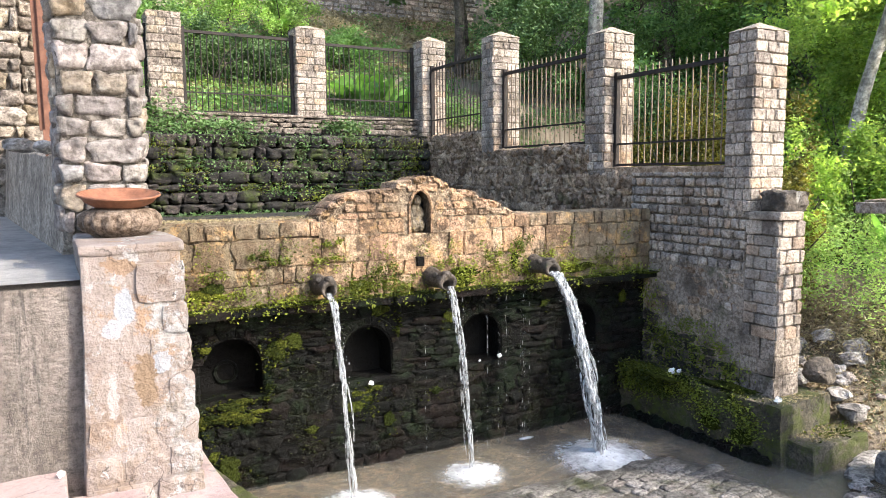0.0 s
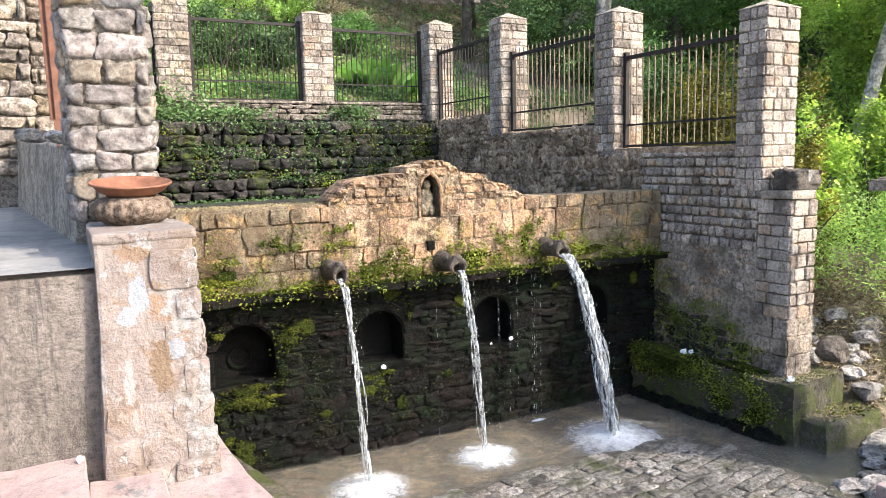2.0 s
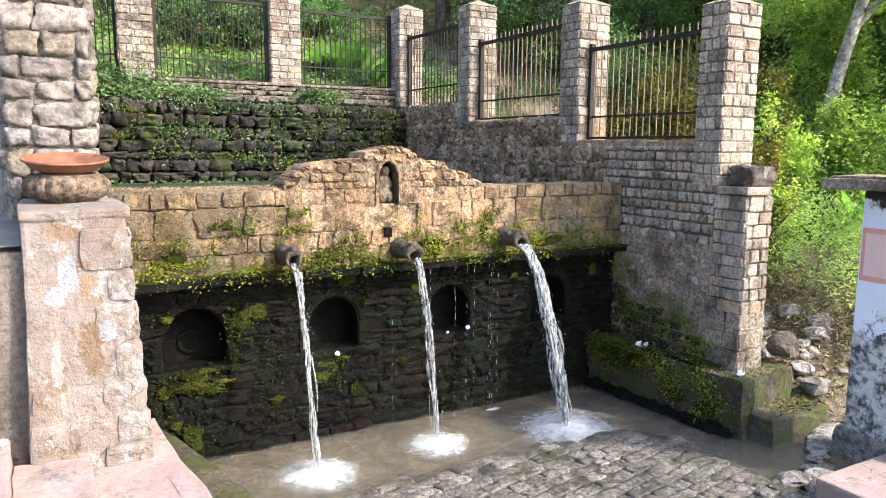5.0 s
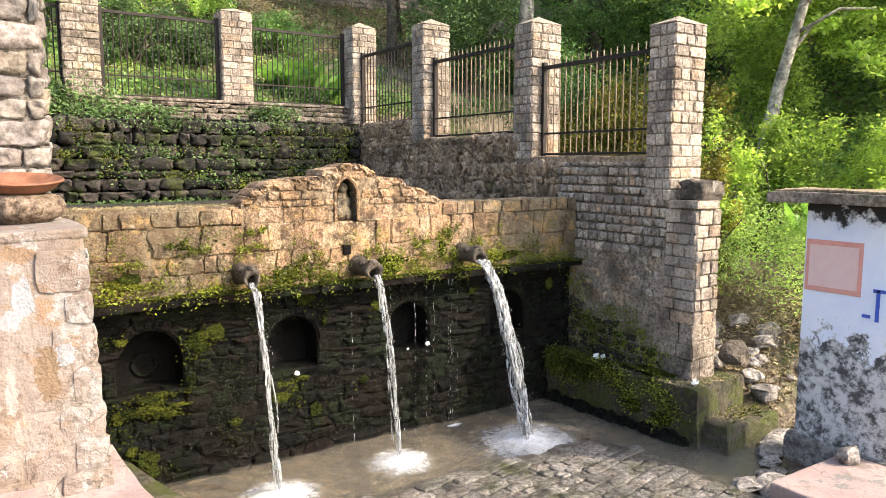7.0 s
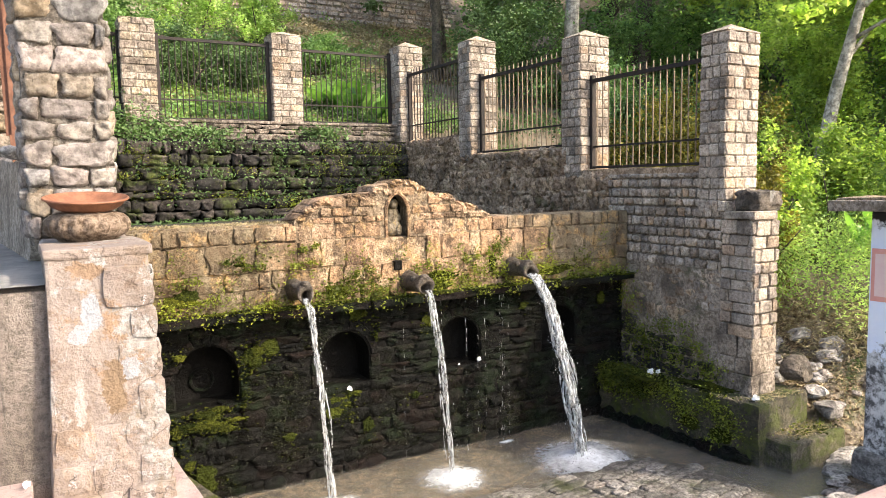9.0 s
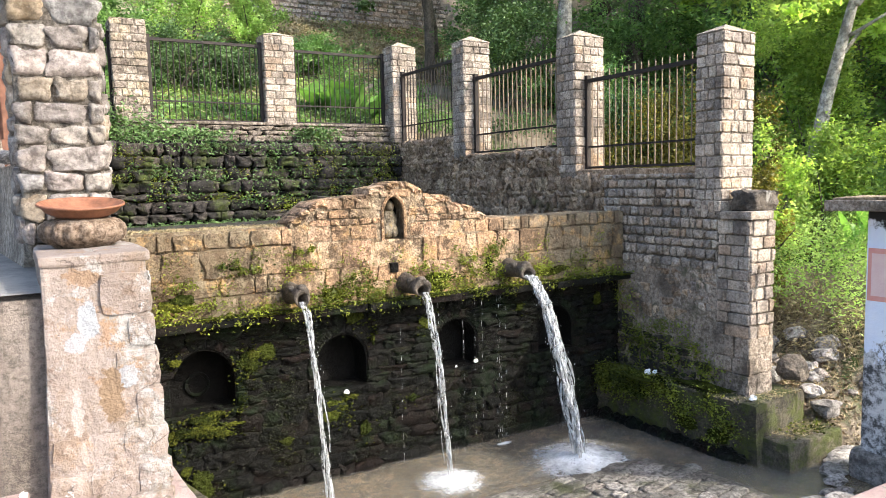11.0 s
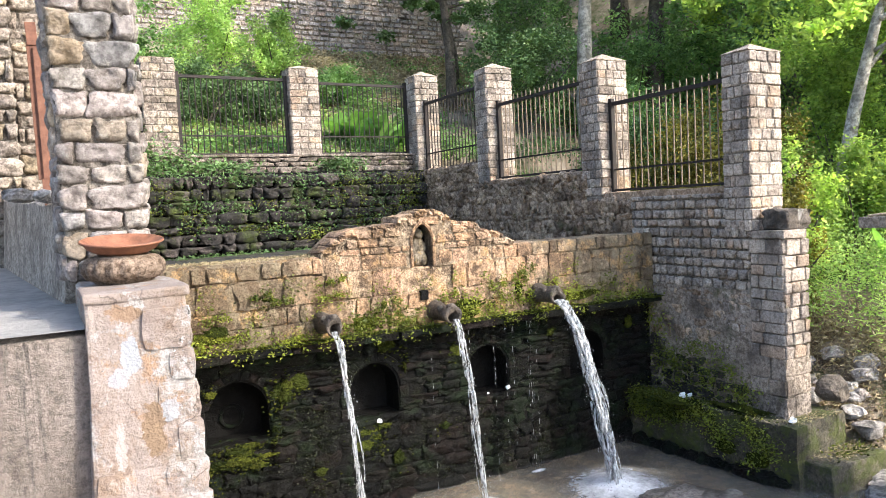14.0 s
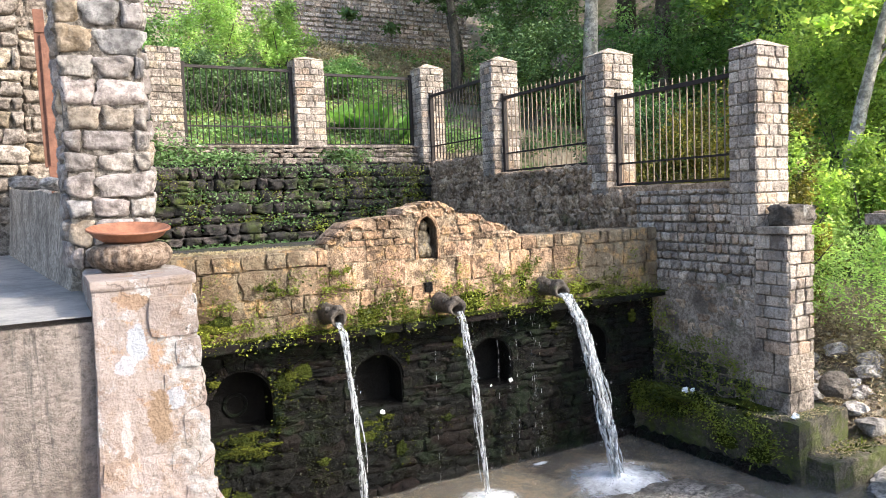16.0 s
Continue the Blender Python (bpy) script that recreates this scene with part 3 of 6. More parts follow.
def on_crest(s, z, a, h):
    return in_crest(s - 2.34 - a * 0.38, z + h * 0.3) and in_crest(s - 2.34 + a * 0.38, z + h * 0.3)


# one long course along the foot, mixed upright and lying stones above it, thin courses in the crest
courses(wall_spout, (-2.34, 0.0, 1.47), (1, 0, 0), (0, -1, 0), RX + 2.33, 0.155, 0.155, (0.22, 0.55), M_GOLD, 0.008, 0.09, 0.007, rough=0.05, fine=True, tilt=0.015)
courses(wall_spout, (-2.34, 0.0, 1.625), (1, 0, 0), (0, -1, 0), RX + 2.33, 0.36, 0.18, (0.09, 0.36), M_GOLD, 0.004, 0.09, 0.004, keep=lambda s, z, a, h: on_crest(s, z + 1.625, a, h), rough=0.07, fine=True, vary=0.3, tilt=0.03)
courses(wall_spout, (-2.34, 0.0, 1.985), (1, 0, 0), (0, -1, 0), RX + 2.33, 0.125, 0.125, (0.07, 0.26), M_GOLD, 0.006, 0.09, 0.008, keep=lambda s, z, a, h: on_crest(s, z + 1.985, a, h), rough=0.045, fine=True, tilt=0.02)
courses(wall_spout, (-1.04, 0.0, 2.11), (1, 0, 0), (0, -1, 0), 1.95, 0.35, 0.066, (0.08, 0.22), M_GOLD, 0.016, 0.09, 0.009, keep=lambda s, z, a, h: on_crest(s + 1.30, z + 2.11, a, h), rough=0.06, fine=True, vary=0.3, tilt=0.03)
for (xa, za), (xb, zb) in zip(CREST[1:-1], CREST[2:-1]):
    seg = Vector((xa - xb, 0, za - zb))
    k = max(1, round(seg.length / 0.10))
    nrm = Vector((-seg.z, 0, seg.x)).normalized()
    for i in range(k):
        mid = Vector((xb, 0.14, zb)) + seg * ((i + 0.5) / k) - nrm * 0.022
        piece("crest_stone", stone_mesh(M_GOLD, 0.07, 0.10, True), wall_spout, mid + Vector((0, rng.uniform(-0.012, 0.004), 0)), seg, (seg.length / k - 0.006, 0.30, 0.062), 0.05, up=nrm)
bm = bmesh.new()
for (xa, za), (xb, zb) in zip(NICHE, NICHE[1:]):
    tube(bm, [(xa, 0.0, za), (xb, 0.0, zb)], [0.016, 0.016], 6)
part("niche_rim", bm, M_GOLD, wall_spout)

# ---- lower wall with four arched recesses ----
ARCH = [(-1.70, 0.235), (-0.57, 0.215), (0.55, 0.215), (1.70, 0.21)]
SPRING, SILL = 0.97, 0.75
wall_lower = block("wall_lower", (-2.35, RX, 0.34, 0.60, -0.2, 1.47), M_WETSHADE, bevel=0)
tagged(wall_lower, "black wet stone wall with moss and arched recesses", "wall", kind="structure")


def arch_outline(cx, r, zlow, x0, x1, ztop):
    pts = [(x0, zlow), (cx - r, zlow)] + [(cx + r * math.cos(a), SPRING + r * 1.05 * math.sin(a)) for a in [math.pi * (1 - k / 14) for k in range(15)]] + [(cx + r, zlow), (x1, zlow), (x1, ztop), (x0, ztop)]
    return pts


edges = [-2.35] + [(a[0] + b[0]) / 2 for a, b in zip(ARCH, ARCH[1:])] + [RX]
# Near-black linings carry the arches' inner shade in their colour.
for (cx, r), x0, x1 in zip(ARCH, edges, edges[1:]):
    part("arch_panel", prism(bmesh.new(), arch_outline(cx, r, SILL, x0, x1, 1.42), 0.09, 0.34), M_WETSHADE, wall_lower)
block("wall_foot", (-2.35, RX, 0.09, 0.34, -0.2, SILL - 0.001), M_WETSHADE, wall_lower, 0)


def off_arch(s, z, a, h):
    x, zz = s - 2.30, z - 0.05
    for cx, r in ARCH:
        if abs(x - cx) < r + a * 0.5 + 0.01 and SILL - 0.02 < zz + h * 0.3:
            if zz < SPRING + 0.05 or math.hypot(x - cx, zz - SPRING) < r + 0.10:
                return False
    return True


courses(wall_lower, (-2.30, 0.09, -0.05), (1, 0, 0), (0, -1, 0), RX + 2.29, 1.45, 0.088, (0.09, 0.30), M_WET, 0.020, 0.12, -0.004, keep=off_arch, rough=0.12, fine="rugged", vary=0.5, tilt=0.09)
for cx, r in ARCH:
    ring = 13
    for k in range(ring):
        a = math.pi * (k + 0.5) / ring
        piece("voussoir", stone_mesh(M_WET, 0.04, 0.10), wall_lower, (cx + (r + 0.05) * math.cos(a), 0.125, SPRING + (r * 1.05 + 0.05) * math.sin(a)), (-math.sin(a), 0, math.cos(a)), (0.066, 0.10, 0.075), 0.01, up=(math.cos(a), 0, math.sin(a)))
    for side in (-1, 1):
        for k in range(2):
            piece("jamb_stone", stone_mesh(M_WET, 0.05, 0.1), wall_lower, (cx + side * (r + 0.05), 0.125, SILL + 0.055 + k * 0.11), (1, 0, 0), (0.09, 0.10, 0.10), 0.02)
    block("sill", (cx - r - 0.06, cx + r + 0.06, 0.065, 0.34, SILL - 0.05, SILL - 0.004), M_WET, wall_lower, 0.012, cuts=2, rough=0.01)

# ledge between the two parts
ledge = thing("stone_ledge", (0, 0, 1.40), "projecting mossy stone drip ledge along the wall", "ledge", kind="structure")
x = -2.30
while x < RX - 0.05:
    w = min(rng.uniform(0.35, 0.7), RX - x)
    block("slab", (x + 0.004, x + w - 0.004, -0.10 - rng.uniform(0, 0.04), 0.30, 1.405, 1.468), M_WET, ledge, 0.012, cuts=2, rough=0.012)
    x += w

# ---- side wall, its piers and fences ----
wall_side = block("wall_side", (RX + 0.02, RX + 0.42, -1.18, 5.6, -0.2, 2.46), M_MORTAR, bevel=0)
tagged(wall_side, "tall side wall of squared grey stone, rough rubble further back", "wall", kind="structure")
FENCE_Z = [(-0.90, 0.75, 2.53), (1.06, 3.04, 2.80), (3.31, 5.20, 3.08)]
for (ya, yb, z), y0 in zip(FENCE_Z, (-1.18, 0.75, 3.04)):
    block("wall_rise", (RX + 0.015, RX + 0.42, y0, (0.75, 3.04, 5.6)[(0, .75, 3.04).index(y0) if y0 > 0 else 0], 2.44, z), M_RUBBLE, wall_side, 0.012, cuts=4, rough=0.02)
# squared courses near the open end
courses(wall_side, (RX, 0.30, 1.20), (0, -1, 0), (-1, 0, 0), 1.46, 1.28, 0.094, (0.065, 0.145), M_DRESSED, 0.010, 0.08, 0.018, rough=0.05, fine="rugged", tilt=0.03, keep=lambda s, z, a, h: z > 0.34 or s > 1.15)
# coarse rendered lower stretch, and rubble behind
block("coarse_render", (RX - 0.002, RX + 0.05, -1.19, 0.36, 0.30, 1.60), M_RENDER, wall_side, 0.01, cuts=14, rough=0.012)
courses(wall_side, (RX - 0.002, 0.30, 1.05), (0, -1, 0), (-1, 0, 0), 1.46, 0.52, 0.12, (0.09, 0.24), M_RUBBLE, 0.002, 0.08, 0.02, keep=lambda s, z, a, h: (s * 7.3 + z * 11) % 1.0 < 0.62, rough=0.09, fine="rugged", vary=0.3, tilt=0.15)
courses(wall_side, (RX - 0.002, 0.34, 0.50), (0, -1, 0), (-1, 0, 0), 1.50, 0.55, 0.10, (0.09, 0.24), M_MOSSY, 0.016, 0.10, 0.012, keep=lambda s, z, a, h: z < 0.60 - 0.28 * s, rough=0.10, fine="rugged", vary=0.4, tilt=0.15)
for y0, w, z0, h in ((5.4, 5.1, 1.8, 0.66), (5.4, 4.4, 2.46, 0.32), (5.4, 2.1, 2.78, 0.27)):
    courses(wall_side, (RX, y0, z0), (0, -1, 0), (-1, 0, 0), w, h, 0.10, (0.07, 0.17), M_RUBBLE, 0.014, 0.12, -0.012, rough=0.15, fine="rugged", vary=0.5, tilt=0.5)


def pillar(x0, y0, w, d, z0, z1, cap, label, rise=0.098, material=None, mortar=None, lens=(0.13, 0.26)):
    """A square masonry pillar with a low pyramid cap."""
    material, mortar = material or M_DRESSED, mortar or M_MORTAR
    p = thing("stone_pillar", (x0 + w / 2, y0 + d / 2, z0), label, "pillar", "fence pillars")
    block("core", (x0 + 0.006, x0 + w - 0.006, y0 + 0.006, y0 + d - 0.006, z0 - 0.05, z1 - 0.01), mortar, p, 0)
    z, k = z0, 0
    while z < z1 - 0.02:
        h = rise * rng.uniform(0.88, 1.12)
        if z1 - z - h < rise * 0.55:
            h = z1 - z
        # alternate the bond from course to course
        for (ox, oy), u, ln in (((x0, y0), (1, 0, 0), w), ((x0, y0), (0, 1, 0), d), ((x0, y0 + d), (1, 0, 0), w), ((x0 + w, y0), (0, 1, 0), d)):
            cut = [0.0] + ([rng.uniform(0.24, 0.38), rng.uniform(0.56, 0.72)] if (k + (u[0] > 0)) % 2 else ([rng.uniform(0.4, 0.62)] if rng.random() < 0.45 else [rng.uniform(0.2, 0.3), rng.uniform(0.48, 0.62), rng.uniform(0.76, 0.84)])) + [1.0]
            for a, b in zip(cut, cut[1:]):
                mid = Vector((ox, oy, z + h / 2)) + Vector(u) * ln * (a + b) / 2
                inset = Vector((x0 + w / 2 - mid.x, y0 + d / 2 - mid.y, 0))
                inset = Vector((0, math.copysign(1, inset.y), 0)) if u[0] else Vector((math.copysign(1, inset.x), 0, 0))
                piece("stone", stone_mesh(material, 0.045, 0.09), p, mid + inset * (0.04 + rng.uniform(-0.006, 0.006)), u, ((b - a) * ln - 0.010, 0.09, h - 0.010), 0.012)
        z += h
        k += 1
    bm = bmesh.new()
    e = 0.004
    lo = [bm.verts.new(c) for c in ((x0 - e, y0 - e, z1), (x0 + w + e, y0 - e, z1), (x0 + w + e, y0 + d + e, z1), (x0 - e, y0 + d + e, z1))]
    up = [bm.verts.new(v.co + Vector((0, 0, 0.008))) for v in lo]
    tip = bm.verts.new((x0 + w / 2, y0 + d / 2, z1 + cap))
    bm.faces.new(lo[::-1])
    for i in range(4):
        j = (i + 1) % 4
        bm.faces.new((lo[i], lo[j], up[j], up[i]))
        bm.faces.new((up[i], up[j], tip))
    part("cap", bm, M_CAP, p, "low pyramid of weathered mortar")
    return p


P_LABEL = "square pillar of dressed grey pink stone with mortar cap"
pillar(RX - 0.01, -1.19, 0.43, 0.29, 2.12, 3.70, 0.09, P_LABEL + " at the wall's end")
pillar(RX - 0.01, 0.75, 0.43, 0.31, 2.50, 4.00, 0.10, P_LABEL)
pillar(RX - 0.01, 3.02, 0.43, 0.31, 2.76, 4.34, 0.10, P_LABEL)
pillar(RX - 0.01, 5.18, 0.43, 0.36, 3.05, 4.62, 0.11, P_LABEL + " in the corner")
pillar(0.50, 5.36, 0.46, 0.36, 3.36, 4.68, 0.08, P_LABEL + " on the rear wall")


def fence(x, y, u, length, z, high, spikes, bars, label, light=False):
    """A panel of upright bars between rails, set between posts."""
    f = thing("iron_fence", (x, y, z), label, "fence", "fence panels")
    u = Vector(u).normalized()
    turn = Matrix.Translation((x, y, 0)) @ Matrix.Rotation(math.atan2(u.y, u.x), 4, 'Z')
    for name, s in (("post", 0.03), ("post", length - 0.03)):
        part(name, box(bmesh.new(), s - 0.025, s + 0.025, -0.025, 0.025, z, z + high + 0.05, turn=turn), M_IRON, f, "square dark iron post")
    part("top_rail", box(bmesh.new(), 0.03, length - 0.03, -0.02, 0.02, z + high - 0.03, z + high + 0.01, turn=turn), M_IRON, f)
    part("low_rail", box(bmesh.new(), 0.03, length - 0.03, -0.008, 0.008, z + high * 0.24, z + high * 0.24 + 0.02, turn=turn), M_IRON, f)
    part("foot_rail", box(bmesh.new(), 0.03, length - 0.03, -0.012, 0.012, z + 0.005, z + 0.03, turn=turn), M_IRON, f)
    for i in range(bars):
        s = 0.06 + (length - 0.12) * (i + 0.5) / bars
        lean = rng.uniform(-0.006, 0.006)
        bm = bmesh.new()
        tip = z + high + (0.085 if spikes else -0.01)
        tube(bm, [turn @ Vector((s, 0, z + 0.01)), turn @ Vector((s + lean, 0, tip - 0.03)), turn @ Vector((s + lean, 0, tip))], [0.008, 0.008, 0.003], 6)
        part("bar", bm, M_IRONLIGHT if light else M_IRON, f)
    return f


fence(RX + 0.16, -0.91, (0, 1, 0), 1.67, 2.54, 0.98, True, 17, "rusty iron fence panel with pointed bars between stone pillars", True)
fence(RX + 0.16, 1.06, (0, 1, 0), 1.96, 2.81, 1.03, True, 19, "rusty iron fence panel with pointed bars between stone pillars", True)
fence(RX + 0.16, 3.33, (0, 1, 0), 1.86, 3.07, 1.10, True, 18, "rusty iron fence panel with pointed bars between stone pillars")
fence(0.96, 5.50, (1, 0, 0), 1.58, 3.38, 1.12, False, 17, "dark iron fence panel on the rear wall")
fence(-1.14, 5.50, (1, 0, 0), 1.64, 3.38, 1.15, False, 18, "dark iron fence panel on the rear wall")
fence(-3.2, 5.50, (1, 0, 0), 1.62, 3.38, 1.15, False, 17, "dark iron fence panel on the rear wall")

# pier at the open end with its shelf
pier = thing("stone_pier", (2.72, -1.34, 0.5), "stepped stone pier of squared blocks at the wall's end", "pier")
block("core", (RX + 0.02, 2.86, -1.47, -1.19, 0.30, 2.06), M_MORTAR, pier, 0)
courses(pier, (RX, -1.16, 1.02), (0, -1, 0), (-1, 0, 0), 0.33, 1.04, 0.10, (0.12, 0.22), M_DRESSED, 0.012, 0.08, 0.010, rough=0.04, bevel=0.09)
courses(pier, (RX, -1.49, 1.02), (1, 0, 0), (0, -1, 0), 0.33, 1.04, 0.105, (0.10, 0.20), M_DRESSED, 0.012, 0.08, 0.010, rough=0.05, bevel=0.10)
block("plinth", (RX + 0.012, 2.87, -1.48, -1.15, 0.45, 1.03), M_MORTAR, pier, 0.01, cuts=4, rough=0.01)
for z0, h, m in ((0.50, 0.20, M_OLD), (0.70, 0.33, M_RENDER)):
    courses(pier, (RX - 0.008, -1.14, z0), (0, -1, 0), (-1, 0, 0), 0.36, h, 0.15, (0.16, 0.30), m, 0.010, 0.08, 0.008, rough=0.035, bevel=0.06, name="plinth_stone")
    courses(pier, (RX - 0.008, -1.49, z0), (1, 0, 0), (0, -1, 0), 0.34, h, 0.15, (0.16, 0.30), m, 0.010, 0.08, 0.008, rough=0.035, bevel=0.06, name="plinth_stone")
block("shelf", (RX - 0.04, 2.80, -1.53, -1.20, 2.06, 2.13), M_DRESSED, pier, 0.012, cuts=2, rough=0.008)
carved = thing("carved_stone", (2.76, -1.38, 2.13), "worn dark carved stone block resting on the pier shelf", "stone block")
bm = bmesh.new()
bmesh.ops.create_cube(bm, size=1)
bmesh.ops.subdivide_edges(bm, edges=bm.edges[:], cuts=7, use_grid_fill=True)
for v in bm.verts:
    v.co = Vector((2.745 + v.co.x * 0.30, -1.38 + v.co.y * 0.24, 2.215 + v.co.z * 0.17)) + noise.noise_vector(v.co * 3.5) * 0.03 + noise.noise_vector(v.co * 8) * 0.012
part("block", bm, M_SPOUTDARK, carved, smooth=True)

# platform at its foot
bm = bmesh.new()
foot = [(2.22, 0.12), (2.30, -0.9), (2.38, -1.70), (3.12, -1.63), (3.12, 0.12)]
low = [bm.verts.new((x + (0.03 if x < 2.5 else 0), y, -0.15)) for x, y in foot]
top = [bm.verts.new((x, y, 0.51)) for x, y in foot]
bm.faces.new(top)
for i in range(5):
    bm.faces.new((low[i], low[(i + 1) % 5], top[(i + 1) % 5], top[i]))
bmesh.ops.triangulate(bm, faces=bm.faces[:])
for turn_ in range(5):
    bmesh.ops.subdivide_edges(bm, edges=[e for e in bm.edges if e.calc_length() > 0.07], cuts=1)
    bmesh.ops.triangulate(bm, faces=[f for f in bm.faces if len(f.verts) > 3])
for v in bm.verts:
    v.co += noise.noise_vector(v.co * 2.5) * 0.018 + noise.noise_vector(v.co * 8) * 0.012 + noise.noise_vector(v.co * 21) * 0.008
platform = tagged(part("stone_platform", bm, M_PLATFORM), "mossy concrete platform beside the pool", "platform", kind="structure")
block("lower_step", (2.50, 3.24, -1.93, -1.60, -0.15, 0.22), M_PLATFORM, platform, 0.02, cuts=6, rough=0.025)
base_rng = random.Random(77)
for i in range(13):
    q = (i + 0.5) / 13
    r = base_rng.uniform(0.05, 0.09)
    bm = bmesh.new()
    bmesh.ops.create_icosphere(bm, subdivisions=3, radius=1)
    for v in bm.verts:
        v.co = Vector((2.24 + 0.12 * q, 0.02 - 1.66 * q, 0.02)) + Vector((v.co.x * r, v.co.y * r * 1.3, v.co.z * r * 0.8)) + noise.noise_vector(v.co * 1.6 + Vector((i * 3.1, 0, 0))) * r * 0.5
    part("footing_stone", bm, M_WET, platform, "dark wet stone at the waterline")

# ---- rear mossy wall ----
wall_rear = block("wall_rear", (-6.0, RX + 0.4, 5.36, 5.8, 1.5, 3.34), M_WETSHADE, bevel=0.01)
tagged(wall_rear, "dark mossy rubble retaining wall carrying the rear fence", "wall", kind="structure")
block("wall_step", (-6.0, RX, 5.05, 5.40, 1.5, 3.08), M_WETSHADE, wall_rear, 0.01)
courses(wall_rear, (-3.2, 5.03, 1.95), (1, 0, 0), (0, -1, 0), 5.75, 1.10, 0.145, (0.12, 0.34), M_MOSSY, 0.095, 0.20, 0.016, rough=0.12, fine="rugged", vary=0.35, tilt=0.10)
courses(wall_rear, (-3.2, 5.34, 3.09), (1, 0, 0), (0, -1, 0), 5.75, 0.24, 0.08, (0.12, 0.34), M_OLD, 0.02, 0.12, 0.004, rough=0.09, fine="rugged", vary=0.3, tilt=0.06)
block("wall_coping", (-6.0, RX, 5.30, 5.75, 3.335, 3.375), M_OLD, wall_rear, 0.012)
# grass terrace between the two walls
terrace = block("terrace_ground", (-2.6, RX + 0.1, 0.40, 5.1, 1.4, 1.93), M_MOSSY, None, 0.0, cuts=8, rough=0.03)
tagged(terrace, "damp mossy ground behind the spout wall", "ground", kind="structure")
# rough pillar at the rear
p = pillar(-1.60, 5.33, 0.45, 0.42, 3.36, 4.73, 0.02, "rough pillar of undressed brown stone on the rear wall", 0.105, M_BROWN, M_PALEMORTAR, (0.1, 0.3))

# ---- near pedestal, plastered wall, upper terrace ----
pedestal = thing("plastered_pedestal", (-2.55, -1.7, LANDING), "weathered pink plastered masonry pedestal, plaster flaking off", "pedestal")
bm = box(bmesh.new(), -2.76, -2.365, -2.20, 0.0, 0.5, 2.185, bevel=0.015)
bmesh.ops.subdivide_edges(bm, edges=[e for e in bm.edges if e.calc_length() > 0.15], cuts=16, use_grid_fill=True)
for v in bm.verts:
    spread = smooth_step(2.15, 1.0, v.co.z)
    v.co.x += (0.045 if v.co.x > -2.56 else -0.03) * spread
    v.co.y -= 0.02 * spread
    v.co += noise.noise_vector(v.co * 2.2) * 0.012 + noise.noise_vector(v.co * 8) * 0.007 + noise.noise_vector(v.co * 22) * 0.003
part("body", bm, M_PLASTER, pedestal)
block("top_slab", (-2.768, -2.35, -2.212, -1.5, 2.150, 2.193), M_PLASTER, pedestal, 0.012, cuts=5, rough=0.012)
# squared stones showing along the outer corner and across the foot
ped = random.Random(21)
z, k = 1.03, 0
while z < 2.11:
    h = ped.uniform(0.12, 0.19)
    h = min(h, 2.135 - z)
    right = -2.352 + 0.045 * smooth_step(2.15, 1.0, z + h / 2)
    w = ped.uniform(0.11, 0.15) if k % 2 else ped.uniform(0.17, 0.22)
    front = -2.158 - 0.02 * smooth_step(2.15, 1.0, z + h / 2)
    piece("corner_stone", stone_mesh(M_PLASTER, 0.035, 0.10, True), pedestal, (right - w / 2, front, z + h / 2), (1, 0, 0), (w, 0.115, h - 0.008), 0.015)
    if z < 1.38:
        x = right - w
        while x > -2.72:
            w2 = min(ped.uniform(0.12, 0.2), x + 2.785)
            piece("foot_stone", stone_mesh(M_PLASTER, 0.035, 0.10, True), pedestal, (x - w2 / 2, front + 0.002, z + h / 2), (1, 0, 0), (w2 - 0.008, 0.11, h - 0.01), 0.02)
            x -= w2
    z += h
    k += 1
wall_low = block("wall_retaining", (-7.0, -2.74, -2.13, -1.85, 0.4, 2.02), M_ROUGHPLASTER, bevel=0.012)
tagged(wall_low, "rough grey plastered retaining wall below the terrace", "wall", kind="structure")
bm = bmesh.new()
nx, ny = 14, 30
rows = [[bm.verts.new((-7.0 + 4.30 * k / nx, -2.15 + 14 * m / ny, 2.045 + max(0.0, -1.0 + 14 * m / ny) * 0.018 + 0.008 * noise.noise(Vector((k * 0.7, m * 0.9, 0))))) for k in range(nx + 1)] for m in range(ny + 1)]
for r, q in zip(rows, rows[1:]):
    for k in range(nx):
        bm.faces.new((r[k], r[k + 1], q[k + 1], q[k]))
bmesh.ops.solidify(bm, geom=bm.faces[:], thickness=0.09)
floor_up = part("terrace_floor", bm, M_CONCRETE)
tagged(floor_up, "grey cement floor of the upper terrace", "floor", kind="structure")

# low plastered parapet beside the upper terrace, and the rough pillar on its end
bm = bmesh.new()
A, B = ((-2.77, -1.05, 1.95, 2.60), (-4.35, 11.0, 1.95, 3.12))
rows = []
for k in range(41):
    q = k / 40
    x, y, z0, z1 = [a + (e - a) * q for a, e in zip(A, B)]
    z1 += 0.02 * noise.noise(Vector((y * 2.1, 0, 0)))
    rows.append([bm.verts.new(p) for p in ((x - 0.05, y, z0), (x, y, z1 - 0.03), (x + 0.03, y, z1), (x + 0.26, y, z1), (x + 0.30, y, z0))])
for r, q in zip(rows, rows[1:]):
    for k in range(4):
        bm.faces.new((r[k], r[k + 1], q[k + 1], q[k]))
bm.faces.new(rows[0])
bm.faces.new(rows[-1])
parapet = part("wall_parapet", bm, M_STUCCO)
tagged(parapet, "rough plastered parapet wall beside the terrace", "wall", kind="structure")
big = thing("rubble_pillar", (-2.66, -1.25, 2.2), "tall pillar of large pale rough stones in thick mortar", "pillar")
